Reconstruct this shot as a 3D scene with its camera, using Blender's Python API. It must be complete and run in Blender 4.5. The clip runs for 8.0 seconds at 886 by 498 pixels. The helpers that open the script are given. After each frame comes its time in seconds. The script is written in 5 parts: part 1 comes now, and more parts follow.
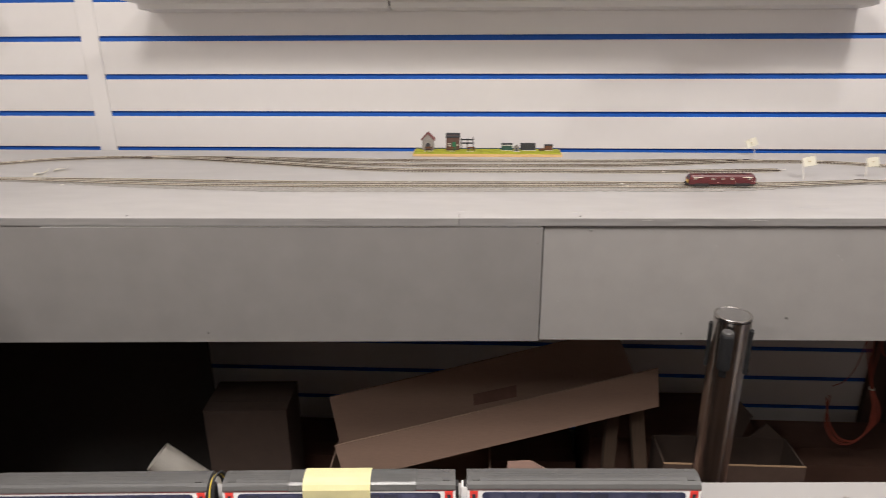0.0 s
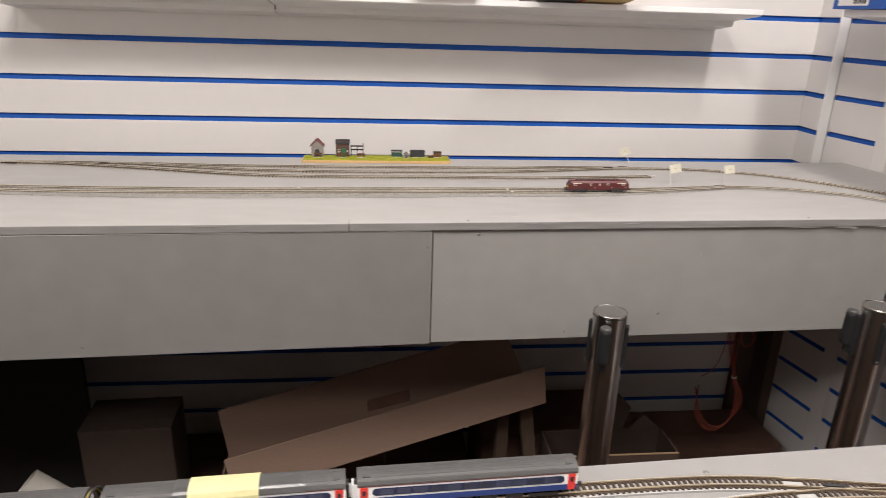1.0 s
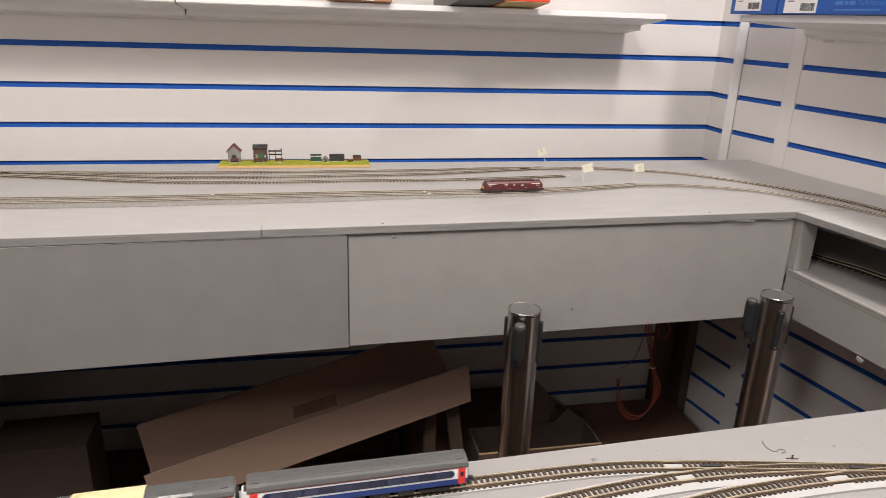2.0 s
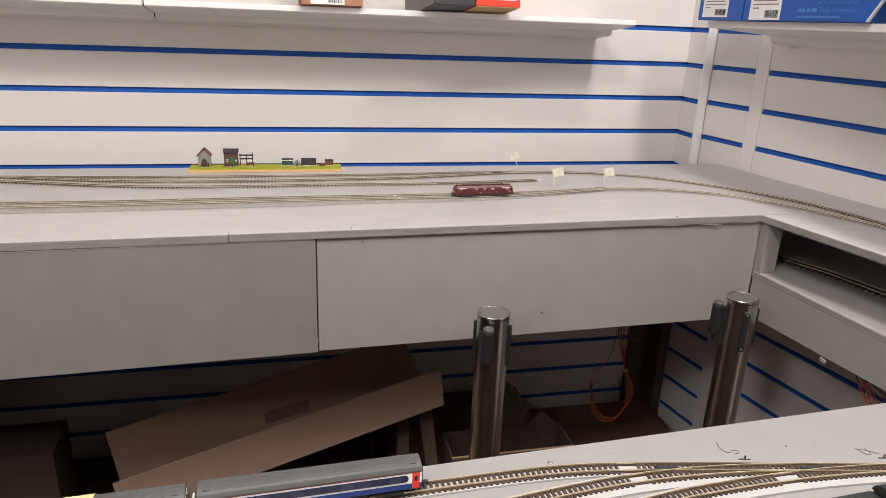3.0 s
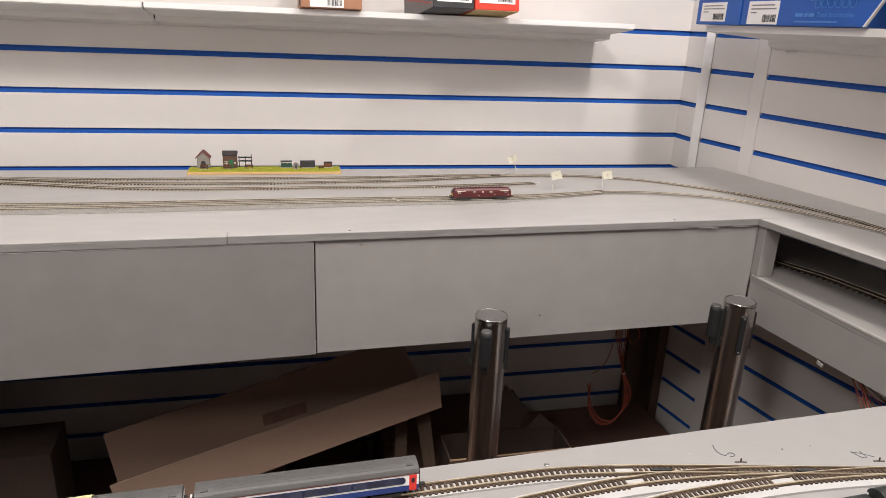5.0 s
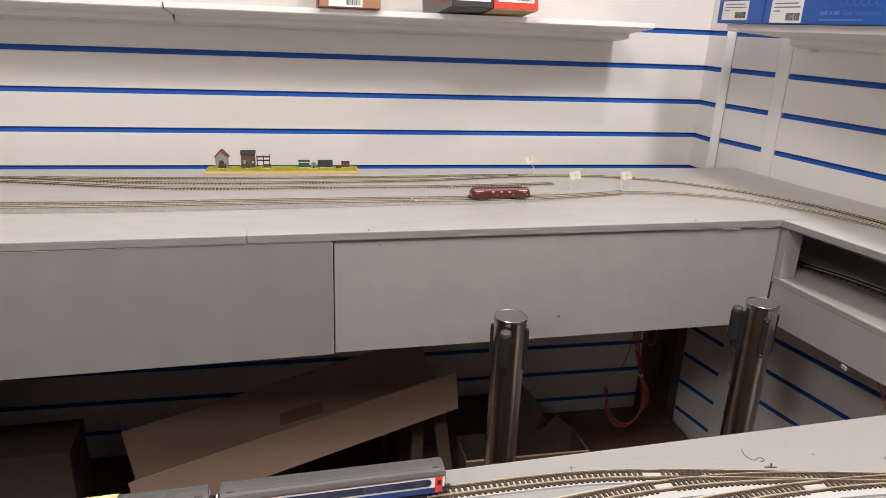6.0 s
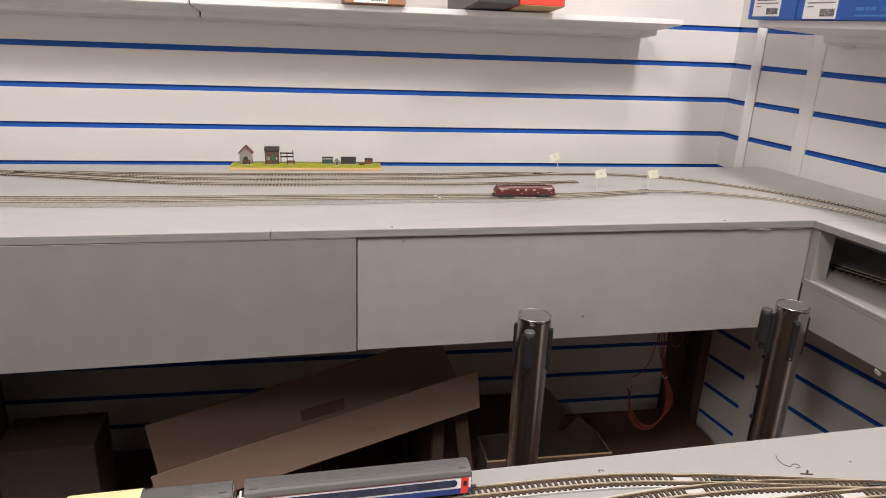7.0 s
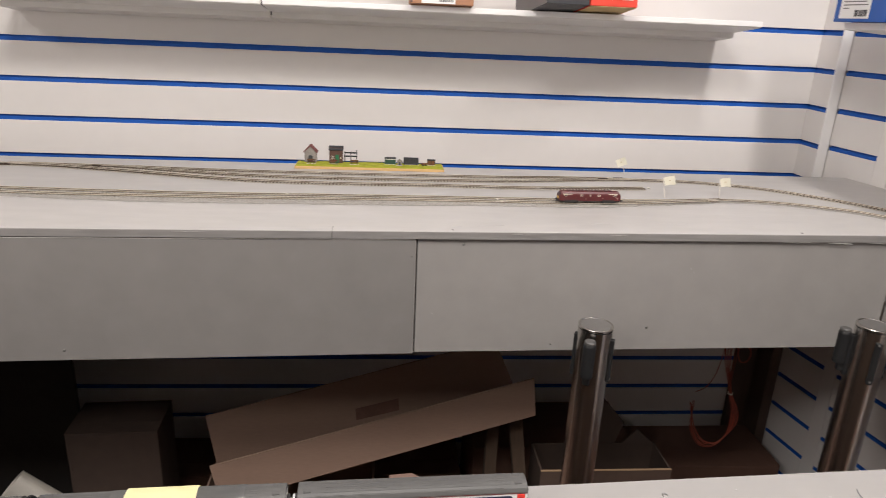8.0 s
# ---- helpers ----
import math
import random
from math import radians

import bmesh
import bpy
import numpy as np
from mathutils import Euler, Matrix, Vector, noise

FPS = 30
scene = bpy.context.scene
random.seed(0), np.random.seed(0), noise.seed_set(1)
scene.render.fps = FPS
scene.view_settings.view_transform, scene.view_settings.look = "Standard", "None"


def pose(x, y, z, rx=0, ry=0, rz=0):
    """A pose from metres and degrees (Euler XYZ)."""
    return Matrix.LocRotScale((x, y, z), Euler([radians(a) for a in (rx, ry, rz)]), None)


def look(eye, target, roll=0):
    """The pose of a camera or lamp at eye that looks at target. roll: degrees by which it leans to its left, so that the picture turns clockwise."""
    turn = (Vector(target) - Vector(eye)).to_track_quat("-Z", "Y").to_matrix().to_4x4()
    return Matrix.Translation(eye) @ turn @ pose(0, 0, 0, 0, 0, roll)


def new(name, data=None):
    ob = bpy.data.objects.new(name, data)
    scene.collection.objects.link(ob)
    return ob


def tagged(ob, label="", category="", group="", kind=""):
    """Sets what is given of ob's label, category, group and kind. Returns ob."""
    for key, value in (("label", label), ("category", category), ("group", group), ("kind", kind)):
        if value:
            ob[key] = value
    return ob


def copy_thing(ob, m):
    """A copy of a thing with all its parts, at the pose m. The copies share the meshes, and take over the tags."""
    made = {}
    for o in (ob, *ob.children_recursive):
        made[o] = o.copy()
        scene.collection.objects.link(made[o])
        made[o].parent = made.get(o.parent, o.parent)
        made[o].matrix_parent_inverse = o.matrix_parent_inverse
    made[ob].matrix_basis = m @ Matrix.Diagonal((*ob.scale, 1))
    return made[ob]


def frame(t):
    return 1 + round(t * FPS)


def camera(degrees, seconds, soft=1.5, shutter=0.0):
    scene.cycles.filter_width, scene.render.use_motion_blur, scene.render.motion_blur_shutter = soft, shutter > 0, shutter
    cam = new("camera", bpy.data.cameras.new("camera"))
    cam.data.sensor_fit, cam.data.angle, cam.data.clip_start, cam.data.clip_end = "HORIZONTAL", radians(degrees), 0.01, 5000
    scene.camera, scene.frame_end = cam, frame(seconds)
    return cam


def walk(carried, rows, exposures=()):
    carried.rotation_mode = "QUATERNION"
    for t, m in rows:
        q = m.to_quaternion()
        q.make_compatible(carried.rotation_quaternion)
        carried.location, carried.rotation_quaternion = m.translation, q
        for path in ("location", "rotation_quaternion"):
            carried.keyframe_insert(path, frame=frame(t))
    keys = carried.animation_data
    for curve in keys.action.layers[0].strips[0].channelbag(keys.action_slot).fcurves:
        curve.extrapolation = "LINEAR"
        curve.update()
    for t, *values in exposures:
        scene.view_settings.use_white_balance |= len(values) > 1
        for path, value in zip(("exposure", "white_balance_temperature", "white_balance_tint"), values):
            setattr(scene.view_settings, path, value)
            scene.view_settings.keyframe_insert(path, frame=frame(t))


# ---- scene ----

# ------------------------------------------------------------------ camera
cam = camera(66.4, 8.0, soft=0.6, shutter=0.5)
PATH = [
    (0, (0.207, 0.448, 1.390), (0.103, 2.322, 0.702), -0.4),
    (0.5, (0.202, 0.442, 1.390), (0.277, 2.323, 0.717), 0.3),
    (1, (0.212, 0.436, 1.389), (0.42, 2.312, 0.727), 1.9),
    (1.5, (0.228, 0.428, 1.392), (0.54, 2.291, 0.736), 1.9),
    (2, (0.249, 0.422, 1.394), (0.63, 2.274, 0.743), 2.0),
    (3.5, (0.271, 0.414, 1.398), (0.713, 2.259, 0.764), 2.5),
    (4, (0.272, 0.412, 1.399), (0.722, 2.256, 0.769), 2.7),
    (5.5, (0.265, 0.417, 1.396), (0.686, 2.267, 0.762), 2.4),
    (6, (0.26, 0.421, 1.395), (0.661, 2.275, 0.762), 2.4),
    (6.5, (0.258, 0.424, 1.395), (0.637, 2.282, 0.759), 2.5),
    (7, (0.256, 0.43, 1.39), (0.599, 2.293, 0.752), 2.4),
    (7.5, (0.256, 0.437, 1.387), (0.533, 2.313, 0.751), 2.6),
    (8, (0.255, 0.443, 1.39), (0.427, 2.329, 0.747), 2.6),
]
walk(cam, [(t, look(eye, target, roll)) for t, eye, target, roll in PATH])

# ------------------------------------------------------------------ light
world = bpy.data.worlds.new("world")
scene.world = world
world.use_nodes = True
world.node_tree.nodes["Background"].inputs["Color"].default_value = (0.9, 0.95, 1.0, 1)
world.node_tree.nodes["Background"].inputs["Strength"].default_value = 0.02
scene.view_settings.exposure = 0.0
CEIL = 2.6
# ceiling spot panels of the shop: x, y, size, watts
LAMPS = [(-1.25, -0.45, 0.50, 21.5), (-0.02, 0.22, 0.60, 31.0), (1.00, 0.42, 0.30, 16.5), (1.04, 0.85, 0.16, 8.5)]
for lx, ly, size, watts in LAMPS:
    data = bpy.data.lights.new("ceiling_lamp_light", "AREA")
    data.shape, data.size, data.energy, data.color = "DISK", size, watts, (1.0, 0.945, 0.905)
    lamp = new("ceiling_lamp_light", data)
    lamp.matrix_world = pose(lx, ly, CEIL - 0.03)

# ------------------------------------------------------------------ materials
def mat(name, colour, rough=0.6, metal=0.0, grain=0.0, scale=40.0, bump=0.0, spread=0.0, second=None, island=False, streak=None, coat=0.0, blotch=0.55):
    m = bpy.data.materials.new(name)
    m.use_nodes = True
    t = m.node_tree
    b = t.nodes["Principled BSDF"]
    b.inputs["Roughness"].default_value = rough
    b.inputs["Metallic"].default_value = metal
    b.inputs["Coat Weight"].default_value = coat
    c = (*colour, 1)
    b.inputs["Base Color"].default_value = c
    geo = t.nodes.new("ShaderNodeNewGeometry")
    if grain or bump or second:
        mapping = t.nodes.new("ShaderNodeMapping")
        if streak:
            mapping.inputs["Scale"].default_value = streak
        t.links.new(geo.outputs["Position"], mapping.inputs["Vector"])
        fine = t.nodes.new("ShaderNodeTexNoise")
        fine.inputs["Scale"].default_value, fine.inputs["Detail"].default_value = scale, 6
        t.links.new(mapping.outputs["Vector"], fine.inputs["Vector"])
        wide = t.nodes.new("ShaderNodeTexNoise")
        wide.inputs["Scale"].default_value, wide.inputs["Detail"].default_value = scale * 0.09, 4
        t.links.new(mapping.outputs["Vector"], wide.inputs["Vector"])
        mix = t.nodes.new("ShaderNodeMix")
        mix.data_type = "RGBA"
        lo = tuple(v * (1 - grain) for v in (second or colour))
        hi = tuple(min(1.0, v * (1 + grain)) for v in colour)
        mix.inputs[6].default_value, mix.inputs[7].default_value = (*lo, 1), (*hi, 1)
        add = t.nodes.new("ShaderNodeMath")
        add.operation = "MULTIPLY_ADD"
        add.inputs[1].default_value = 1.0 - blotch
        half = t.nodes.new("ShaderNodeMath")
        half.operation = "MULTIPLY"
        half.inputs[1].default_value = blotch
        t.links.new(wide.outputs["Fac"], half.inputs[0])
        t.links.new(fine.outputs["Fac"], add.inputs[0])
        t.links.new(half.outputs[0], add.inputs[2])
        ramp = t.nodes.new("ShaderNodeMapRange")
        ramp.inputs["From Min"].default_value, ramp.inputs["From Max"].default_value = 0.3, 0.7
        t.links.new(add.outputs[0], ramp.inputs["Value"])
        t.links.new(ramp.outputs["Result"], mix.inputs[0])
        out = mix.outputs[2]
        if spread:
            info = t.nodes.new("ShaderNodeObjectInfo")
            hsv = t.nodes.new("ShaderNodeHueSaturation")
            rng = t.nodes.new("ShaderNodeMapRange")
            rng.inputs["To Min"].default_value, rng.inputs["To Max"].default_value = 1 - spread, 1 + spread
            t.links.new(geo.outputs["Random Per Island"] if island else info.outputs["Random"], rng.inputs["Value"])
            t.links.new(rng.outputs["Result"], hsv.inputs["Value"])
            t.links.new(out, hsv.inputs["Color"])
            out = hsv.outputs["Color"]
        t.links.new(out, b.inputs["Base Color"])
        rr = t.nodes.new("ShaderNodeMapRange")
        rr.inputs["To Min"].default_value, rr.inputs["To Max"].default_value = max(0.02, rough - 0.08), min(1, rough + 0.08)
        t.links.new(wide.outputs["Fac"], rr.inputs["Value"])
        t.links.new(rr.outputs["Result"], b.inputs["Roughness"])
        if bump:
            bn = t.nodes.new("ShaderNodeBump")
            bn.inputs["Strength"].default_value, bn.inputs["Distance"].default_value = bump, 0.001
            t.links.new(fine.outputs["Fac"], bn.inputs["Height"])
            t.links.new(bn.outputs["Normal"], b.inputs["Normal"])
    return m


WHITE_SLAT = mat("white_laminate", (0.76, 0.73, 0.71), 0.45, grain=0.02, scale=30, spread=0.015)
UPRIGHT_WHITE = mat("white_end_trim", (0.87, 0.86, 0.85), 0.35, grain=0.015, scale=30)
STRIP_WHITE = mat("white_trim", (0.78, 0.75, 0.73), 0.5, grain=0.02, scale=30)
BLUE_INSERT = mat("blue_plastic", (0.004, 0.092, 0.44), 0.65, grain=0.12, scale=25)
ROOM_WHITE = mat("room_paint", (0.72, 0.70, 0.67), 0.8, grain=0.03, scale=12, bump=0.1)
CEIL_WHITE = mat("ceiling_paint", (0.75, 0.74, 0.72), 0.9, grain=0.03, scale=12)
CARPET = mat("carpet", (0.125, 0.067, 0.046), 0.95, grain=0.3, scale=300, bump=0.6)
GREY_TOP = mat("grey_board_paint", (0.487, 0.468, 0.454), 0.40, grain=0.06, scale=30, bump=0.15, second=(0.445, 0.427, 0.415), streak=(0.5, 1.6, 1))
# Board-top grey darkened for upright faces, which the overhead light reaches less.
GREY_SHADED = mat("grey_paint_shaded", (0.300, 0.285, 0.273), 0.5, grain=0.05, scale=22, bump=0.2, second=(0.275, 0.261, 0.250))
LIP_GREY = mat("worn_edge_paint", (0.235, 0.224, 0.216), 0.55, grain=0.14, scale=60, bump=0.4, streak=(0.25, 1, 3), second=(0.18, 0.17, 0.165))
# The same shaded grey, a tone darker, for the left panel.
GREY_SHADED_B = mat("grey_paint_shaded_darker", (0.226, 0.214, 0.205), 0.5, grain=0.05, scale=22, bump=0.2, second=(0.207, 0.196, 0.188))
RAW_EDGE = mat("worn_board_edge", (0.55, 0.53, 0.51), 0.6, grain=0.15, scale=90, bump=0.3)
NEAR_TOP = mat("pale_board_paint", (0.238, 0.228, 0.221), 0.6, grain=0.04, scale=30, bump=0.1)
SHELF = mat("white_shelf", (0.74, 0.72, 0.70), 0.4, grain=0.02, scale=25)
SCREW = mat("screw_head", (0.25, 0.24, 0.23), 0.5, 0.8, grain=0.2, scale=400)
CHROME = mat("polished_steel", (0.70, 0.67, 0.64), 0.23, 1.0, grain=0.18, scale=150, streak=(1, 1, 0.03), second=(0.42, 0.395, 0.37))
CAP_STEEL = mat("brushed_steel_cap", (0.185, 0.176, 0.169), 0.55, 0.5, grain=0.1, scale=200)
BLACK_PLASTIC = mat("black_plastic", (0.010, 0.010, 0.011), 0.6, grain=0.2, scale=120)
CAP_DARK = mat("grey_plastic_cap", (0.075, 0.072, 0.07), 0.5, grain=0.1, scale=120)
RAIL = mat("nickel_rail", (0.74, 0.63, 0.47), 0.40, 0.85, grain=0.12, scale=90)
# Nickel lightened so the heads read as mirroring the bright wall.
RAIL_FAR = mat("bright_nickel_rail", (0.88, 0.82, 0.71), 0.36, 0.75, grain=0.12, scale=90)
# Web colour darkened to paint in the shaded sides of the rails.
RAIL_WEB = mat("rail_web", (0.20, 0.145, 0.095), 0.5, 0.6, grain=0.2, scale=90)
SLEEPER = mat("sleeper_plastic", (0.060, 0.043, 0.032), 0.8, grain=0.25, scale=300, spread=0.25)
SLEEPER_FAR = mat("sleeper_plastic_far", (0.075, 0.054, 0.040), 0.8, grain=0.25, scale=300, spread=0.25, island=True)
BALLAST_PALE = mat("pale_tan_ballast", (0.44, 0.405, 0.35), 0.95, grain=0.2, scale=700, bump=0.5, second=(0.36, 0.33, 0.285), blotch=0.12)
SLEEPER_DUSTED = mat("dusted_sleepers", (0.185, 0.168, 0.148), 0.9, grain=0.25, scale=300, spread=0.3, island=True)
BALLAST = mat("grey_ballast", (0.35, 0.330, 0.305), 0.95, grain=0.22, scale=700, bump=0.5, second=(0.25, 0.233, 0.213), streak=(1, 0.35, 1), blotch=0.12)
for dull in (SLEEPER, SLEEPER_FAR, BALLAST):
    dull.node_tree.nodes["Principled BSDF"].inputs["Specular IOR Level"].default_value = 0.15
ROADBED = mat("white_underlay", (0.37, 0.362, 0.355), 0.6, grain=0.03, scale=60)
CARD = mat("brown_cardboard", (0.29, 0.190, 0.142), 0.85, grain=0.08, scale=70, bump=0.15, streak=(1, 1, 4))
DARK_BOARD = mat("brown_hardboard", (0.092, 0.058, 0.044), 0.7, grain=0.15, scale=60)
# Brown of the unseen near panel, set for the warm light it bounces.
BOUNCE_BROWN = mat("bounce_brown", (0.30, 0.205, 0.150), 0.65, grain=0.12, scale=60)
# Near-black of the sheets that stand in for deep shade under the board.
SHADE_BLACK = mat("shade_black", (0.030, 0.028, 0.026), 0.8, grain=0.2, scale=60)
CARD_DARK = mat("cardboard_print", (0.20, 0.105, 0.078), 0.85, grain=0.2, scale=70)
CARD_EDGE = mat("cardboard_edge", (0.34, 0.22, 0.13), 0.9, grain=0.2, scale=300)
CARD_PINK = mat("pale_cardboard", (0.42, 0.27, 0.22), 0.85, grain=0.08, scale=60)
WOOD = mat("pine_batten", (0.075, 0.048, 0.032), 0.7, grain=0.25, scale=40, streak=(6, 6, 0.6))
PAPER = mat("white_paper", (0.78, 0.74, 0.68), 0.8, grain=0.03, scale=80)
FLAG_PAPER = mat("cream_flag_paper", (0.92, 0.89, 0.77), 0.8, grain=0.04, scale=120)
NOTE = mat("yellow_note_paper", (0.90, 0.84, 0.50), 0.75, grain=0.03, scale=90)
RED_WIRE = mat("red_wire", (0.36, 0.075, 0.045), 0.45, grain=0.2, scale=80)
TIE = mat("cable_tie", (0.75, 0.7, 0.6), 0.5)
MAROON = mat("maroon_paint", (0.088, 0.013, 0.015), 0.38, grain=0.1, scale=120, spread=0.0)
MAROON_DARK = mat("maroon_shadow_panel", (0.045, 0.008, 0.011), 0.4, grain=0.1, scale=120)
NOSE_YELLOW = mat("nose_yellow", (0.70, 0.46, 0.10), 0.5, grain=0.08, scale=120)
CREAM = mat("cream_paint", (0.70, 0.62, 0.50), 0.5, grain=0.05, scale=120)
GLASS_DARK = mat("dark_glazing", (0.010, 0.012, 0.024), 0.3)
COACH_GLASS = mat("coach_glazing", (0.030, 0.034, 0.065), 0.25, grain=0.2, scale=120, spread=0.4)
UNDERFRAME = mat("underframe_black", (0.022, 0.02, 0.02), 0.7, grain=0.25, scale=200)
ROOF_GREY = mat("coach_roof_grey", (0.060, 0.0585, 0.057), 0.6, grain=0.12, scale=150)
COACH_WHITE = mat("coach_white", (0.78, 0.77, 0.76), 0.35, grain=0.02, scale=80)
COACH_BLUE = mat("coach_blue", (0.012, 0.032, 0.16), 0.35, grain=0.05, scale=80)
COACH_RED = mat("coach_red", (0.62, 0.035, 0.025), 0.4, grain=0.06, scale=80)
COACH_BAND = mat("coach_dark_band", (0.008, 0.012, 0.045), 0.5)
LOCO_GREEN = mat("dark_green_paint", (0.010, 0.0135, 0.0115), 0.55, grain=0.2, scale=150)
GRASS = mat("flock_grass", (0.37, 0.37, 0.03), 0.95, grain=0.3, scale=700, bump=1.0, second=(0.28, 0.31, 0.02))
PLY = mat("plywood_edge", (0.62, 0.40, 0.18), 0.8, grain=0.15, scale=200, streak=(0.3, 0.3, 4))
BRICK = mat("model_brick", (0.105, 0.055, 0.042), 0.85, grain=0.3, scale=900, bump=0.4)
STONE = mat("model_stone", (0.27, 0.245, 0.225), 0.9, grain=0.3, scale=700, bump=0.5)
ROOF_RED = mat("model_red_roof", (0.19, 0.06, 0.058), 0.85, grain=0.25, scale=600)
SLATE = mat("model_slate", (0.045, 0.045, 0.05), 0.8, grain=0.3, scale=600)
DOOR_GREEN = mat("model_green_door", (0.015, 0.14, 0.06), 0.6, grain=0.1, scale=300)
MODEL_BLACK = mat("model_black", (0.02, 0.02, 0.022), 0.7, grain=0.3, scale=400)
MODEL_BROWN = mat("model_brown", (0.15, 0.06, 0.025), 0.8, grain=0.3, scale=400)
SHED_GREEN = mat("model_dark_green", (0.025, 0.075, 0.05), 0.7, grain=0.3, scale=400)
BOX_BLUE = mat("blue_box_card", (0.006, 0.088, 0.40), 0.4, grain=0.05, scale=40)
BOX_PALE = mat("pale_blue_print", (0.055, 0.200, 0.53), 0.4)
BOX_RED = mat("red_box_card", (0.72, 0.05, 0.025), 0.4, grain=0.04, scale=40)
BOX_DARK = mat("dark_box_card", (0.03, 0.03, 0.035), 0.45, grain=0.1, scale=40)
BOX_GREY = mat("grey_box_card", (0.20, 0.19, 0.19), 0.5, grain=0.06, scale=40)
BOX_TAN = mat("tan_box_card", (0.50, 0.36, 0.16), 0.7, grain=0.06, scale=40)
BOX_BROWN = mat("orange_brown_box_card", (0.37, 0.175, 0.095), 0.6, grain=0.08, scale=40)
LABEL = mat("label_paper", (0.82, 0.81, 0.80), 0.5)
INK = mat("black_ink", (0.03, 0.03, 0.035), 0.6)
PENCIL = mat("pencil_line", (0.10, 0.10, 0.11), 0.6)
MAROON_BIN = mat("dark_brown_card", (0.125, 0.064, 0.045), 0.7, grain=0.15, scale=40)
# Shaded copy of the carton brown, for a carton interior and a deep-set carton.
SHADED_BROWN = mat("shaded_brown_card", (0.052, 0.033, 0.025), 0.75, grain=0.2, scale=40)
LENS = bpy.data.materials.new("lamp_diffuser")
LENS.use_nodes = True
LENS.node_tree.nodes["Principled BSDF"].inputs["Emission Color"].default_value = (1, 0.93, 0.87, 1)
LENS.node_tree.nodes["Principled BSDF"].inputs["Emission Strength"].default_value = 4.0

# ------------------------------------------------------------------ mesh helpers
def link_mesh(name, bm, material, parent=None, label="", at=None, smooth=False):
    me = bpy.data.meshes.new(name)
    bmesh.ops.recalc_face_normals(bm, faces=bm.faces)
    if smooth:
        for f in bm.faces:
            f.smooth = True
    bm.to_mesh(me)
    bm.free()
    for m in (material if isinstance(material, (list, tuple)) else [material]):
        me.materials.append(m)
    ob = new(name, me)
    if parent is not None:
        ob.parent = parent
    if at is not None:
        ob.matrix_local = at
    if label:
        ob["label"] = label
    return ob


def part(name, bm, material, parent, label="", at=None, smooth=False):
    return link_mesh(name, bm, material, parent, label, at, smooth)


def shared(name, me, parent, at):
    ob = new(name, me)
    ob.parent = parent
    ob.matrix_local = at
    return ob


def thing(name, label, category, at=None, group="", kind=""):
    ob = new(name)
    ob.empty_display_size = 0.02
    if at is not None:
        ob.matrix_world = at
    return tagged(ob, label, category, group, kind)


def box(x0, x1, y0, y1, z0, z1, bevel=0.0, bm=None, m=None):
    own = bmesh.new()
    bmesh.ops.create_cube(own, size=1.0)
    bmesh.ops.scale(own, vec=(x1 - x0, y1 - y0, z1 - z0), verts=own.verts)
    if bevel:
        bmesh.ops.bevel(own, geom=list(own.edges), offset=bevel, segments=2, affect="EDGES", profile=0.6)
    bmesh.ops.translate(own, vec=((x0 + x1) / 2, (y0 + y1) / 2, (z0 + z1) / 2), verts=own.verts)
    if m is not None:
        bmesh.ops.transform(own, matrix=m, verts=own.verts)
    return join(bm, own)


def join(bm, own):
    if bm is None:
        return own
    me = bpy.data.meshes.new("tmp")
    own.to_mesh(me)
    own.free()
    bm.from_mesh(me)
    bpy.data.meshes.remove(me)
    return bm


def cyl(r0, r1, h, seg=24, m=None, bm=None):
    own = bmesh.new()
    bmesh.ops.create_cone(own, cap_ends=True, segments=seg, radius1=r0, radius2=r1, depth=h)
    bmesh.ops.translate(own, vec=(0, 0, h / 2), verts=own.verts)
    if m is not None:
        bmesh.ops.transform(own, matrix=m, verts=own.verts)
    return join(bm, own)


def prism(profile, length, bm=None, m=None):
    """A profile of (y, z) drawn out along x from 0 to length."""
    own = bmesh.new()
    a = [own.verts.new((0, y, z)) for y, z in profile]
    b = [own.verts.new((length, y, z)) for y, z in profile]
    n = len(profile)
    own.faces.new(a[::-1])
    own.faces.new(b)
    for i in range(n):
        own.faces.new((a[i], a[(i + 1) % n], b[(i + 1) % n], b[i]))
    if m is not None:
        bmesh.ops.transform(own, matrix=m, verts=own.verts)
    return join(bm, own)


def lathe(profile, seg=32):
    """A profile of (r, z) turned round z."""
    bm = bmesh.new()
    rings = []
    for r, z in profile:
        if r < 1e-6:
            rings.append([bm.verts.new((0, 0, z))])
        else:
            rings.append([bm.verts.new((r * math.cos(2 * math.pi * i / seg), r * math.sin(2 * math.pi * i / seg), z)) for i in range(seg)])
    for p, q in zip(rings, rings[1:]):
        for i in range(seg):
            j = (i + 1) % seg
            if len(p) == 1:
                bm.faces.new((p[0], q[i], q[j]))
            elif len(q) == 1:
                bm.faces.new((p[i], p[j], q[0]))
            else:
                bm.faces.new((p[i], p[j], q[j], q[i]))
    return bm


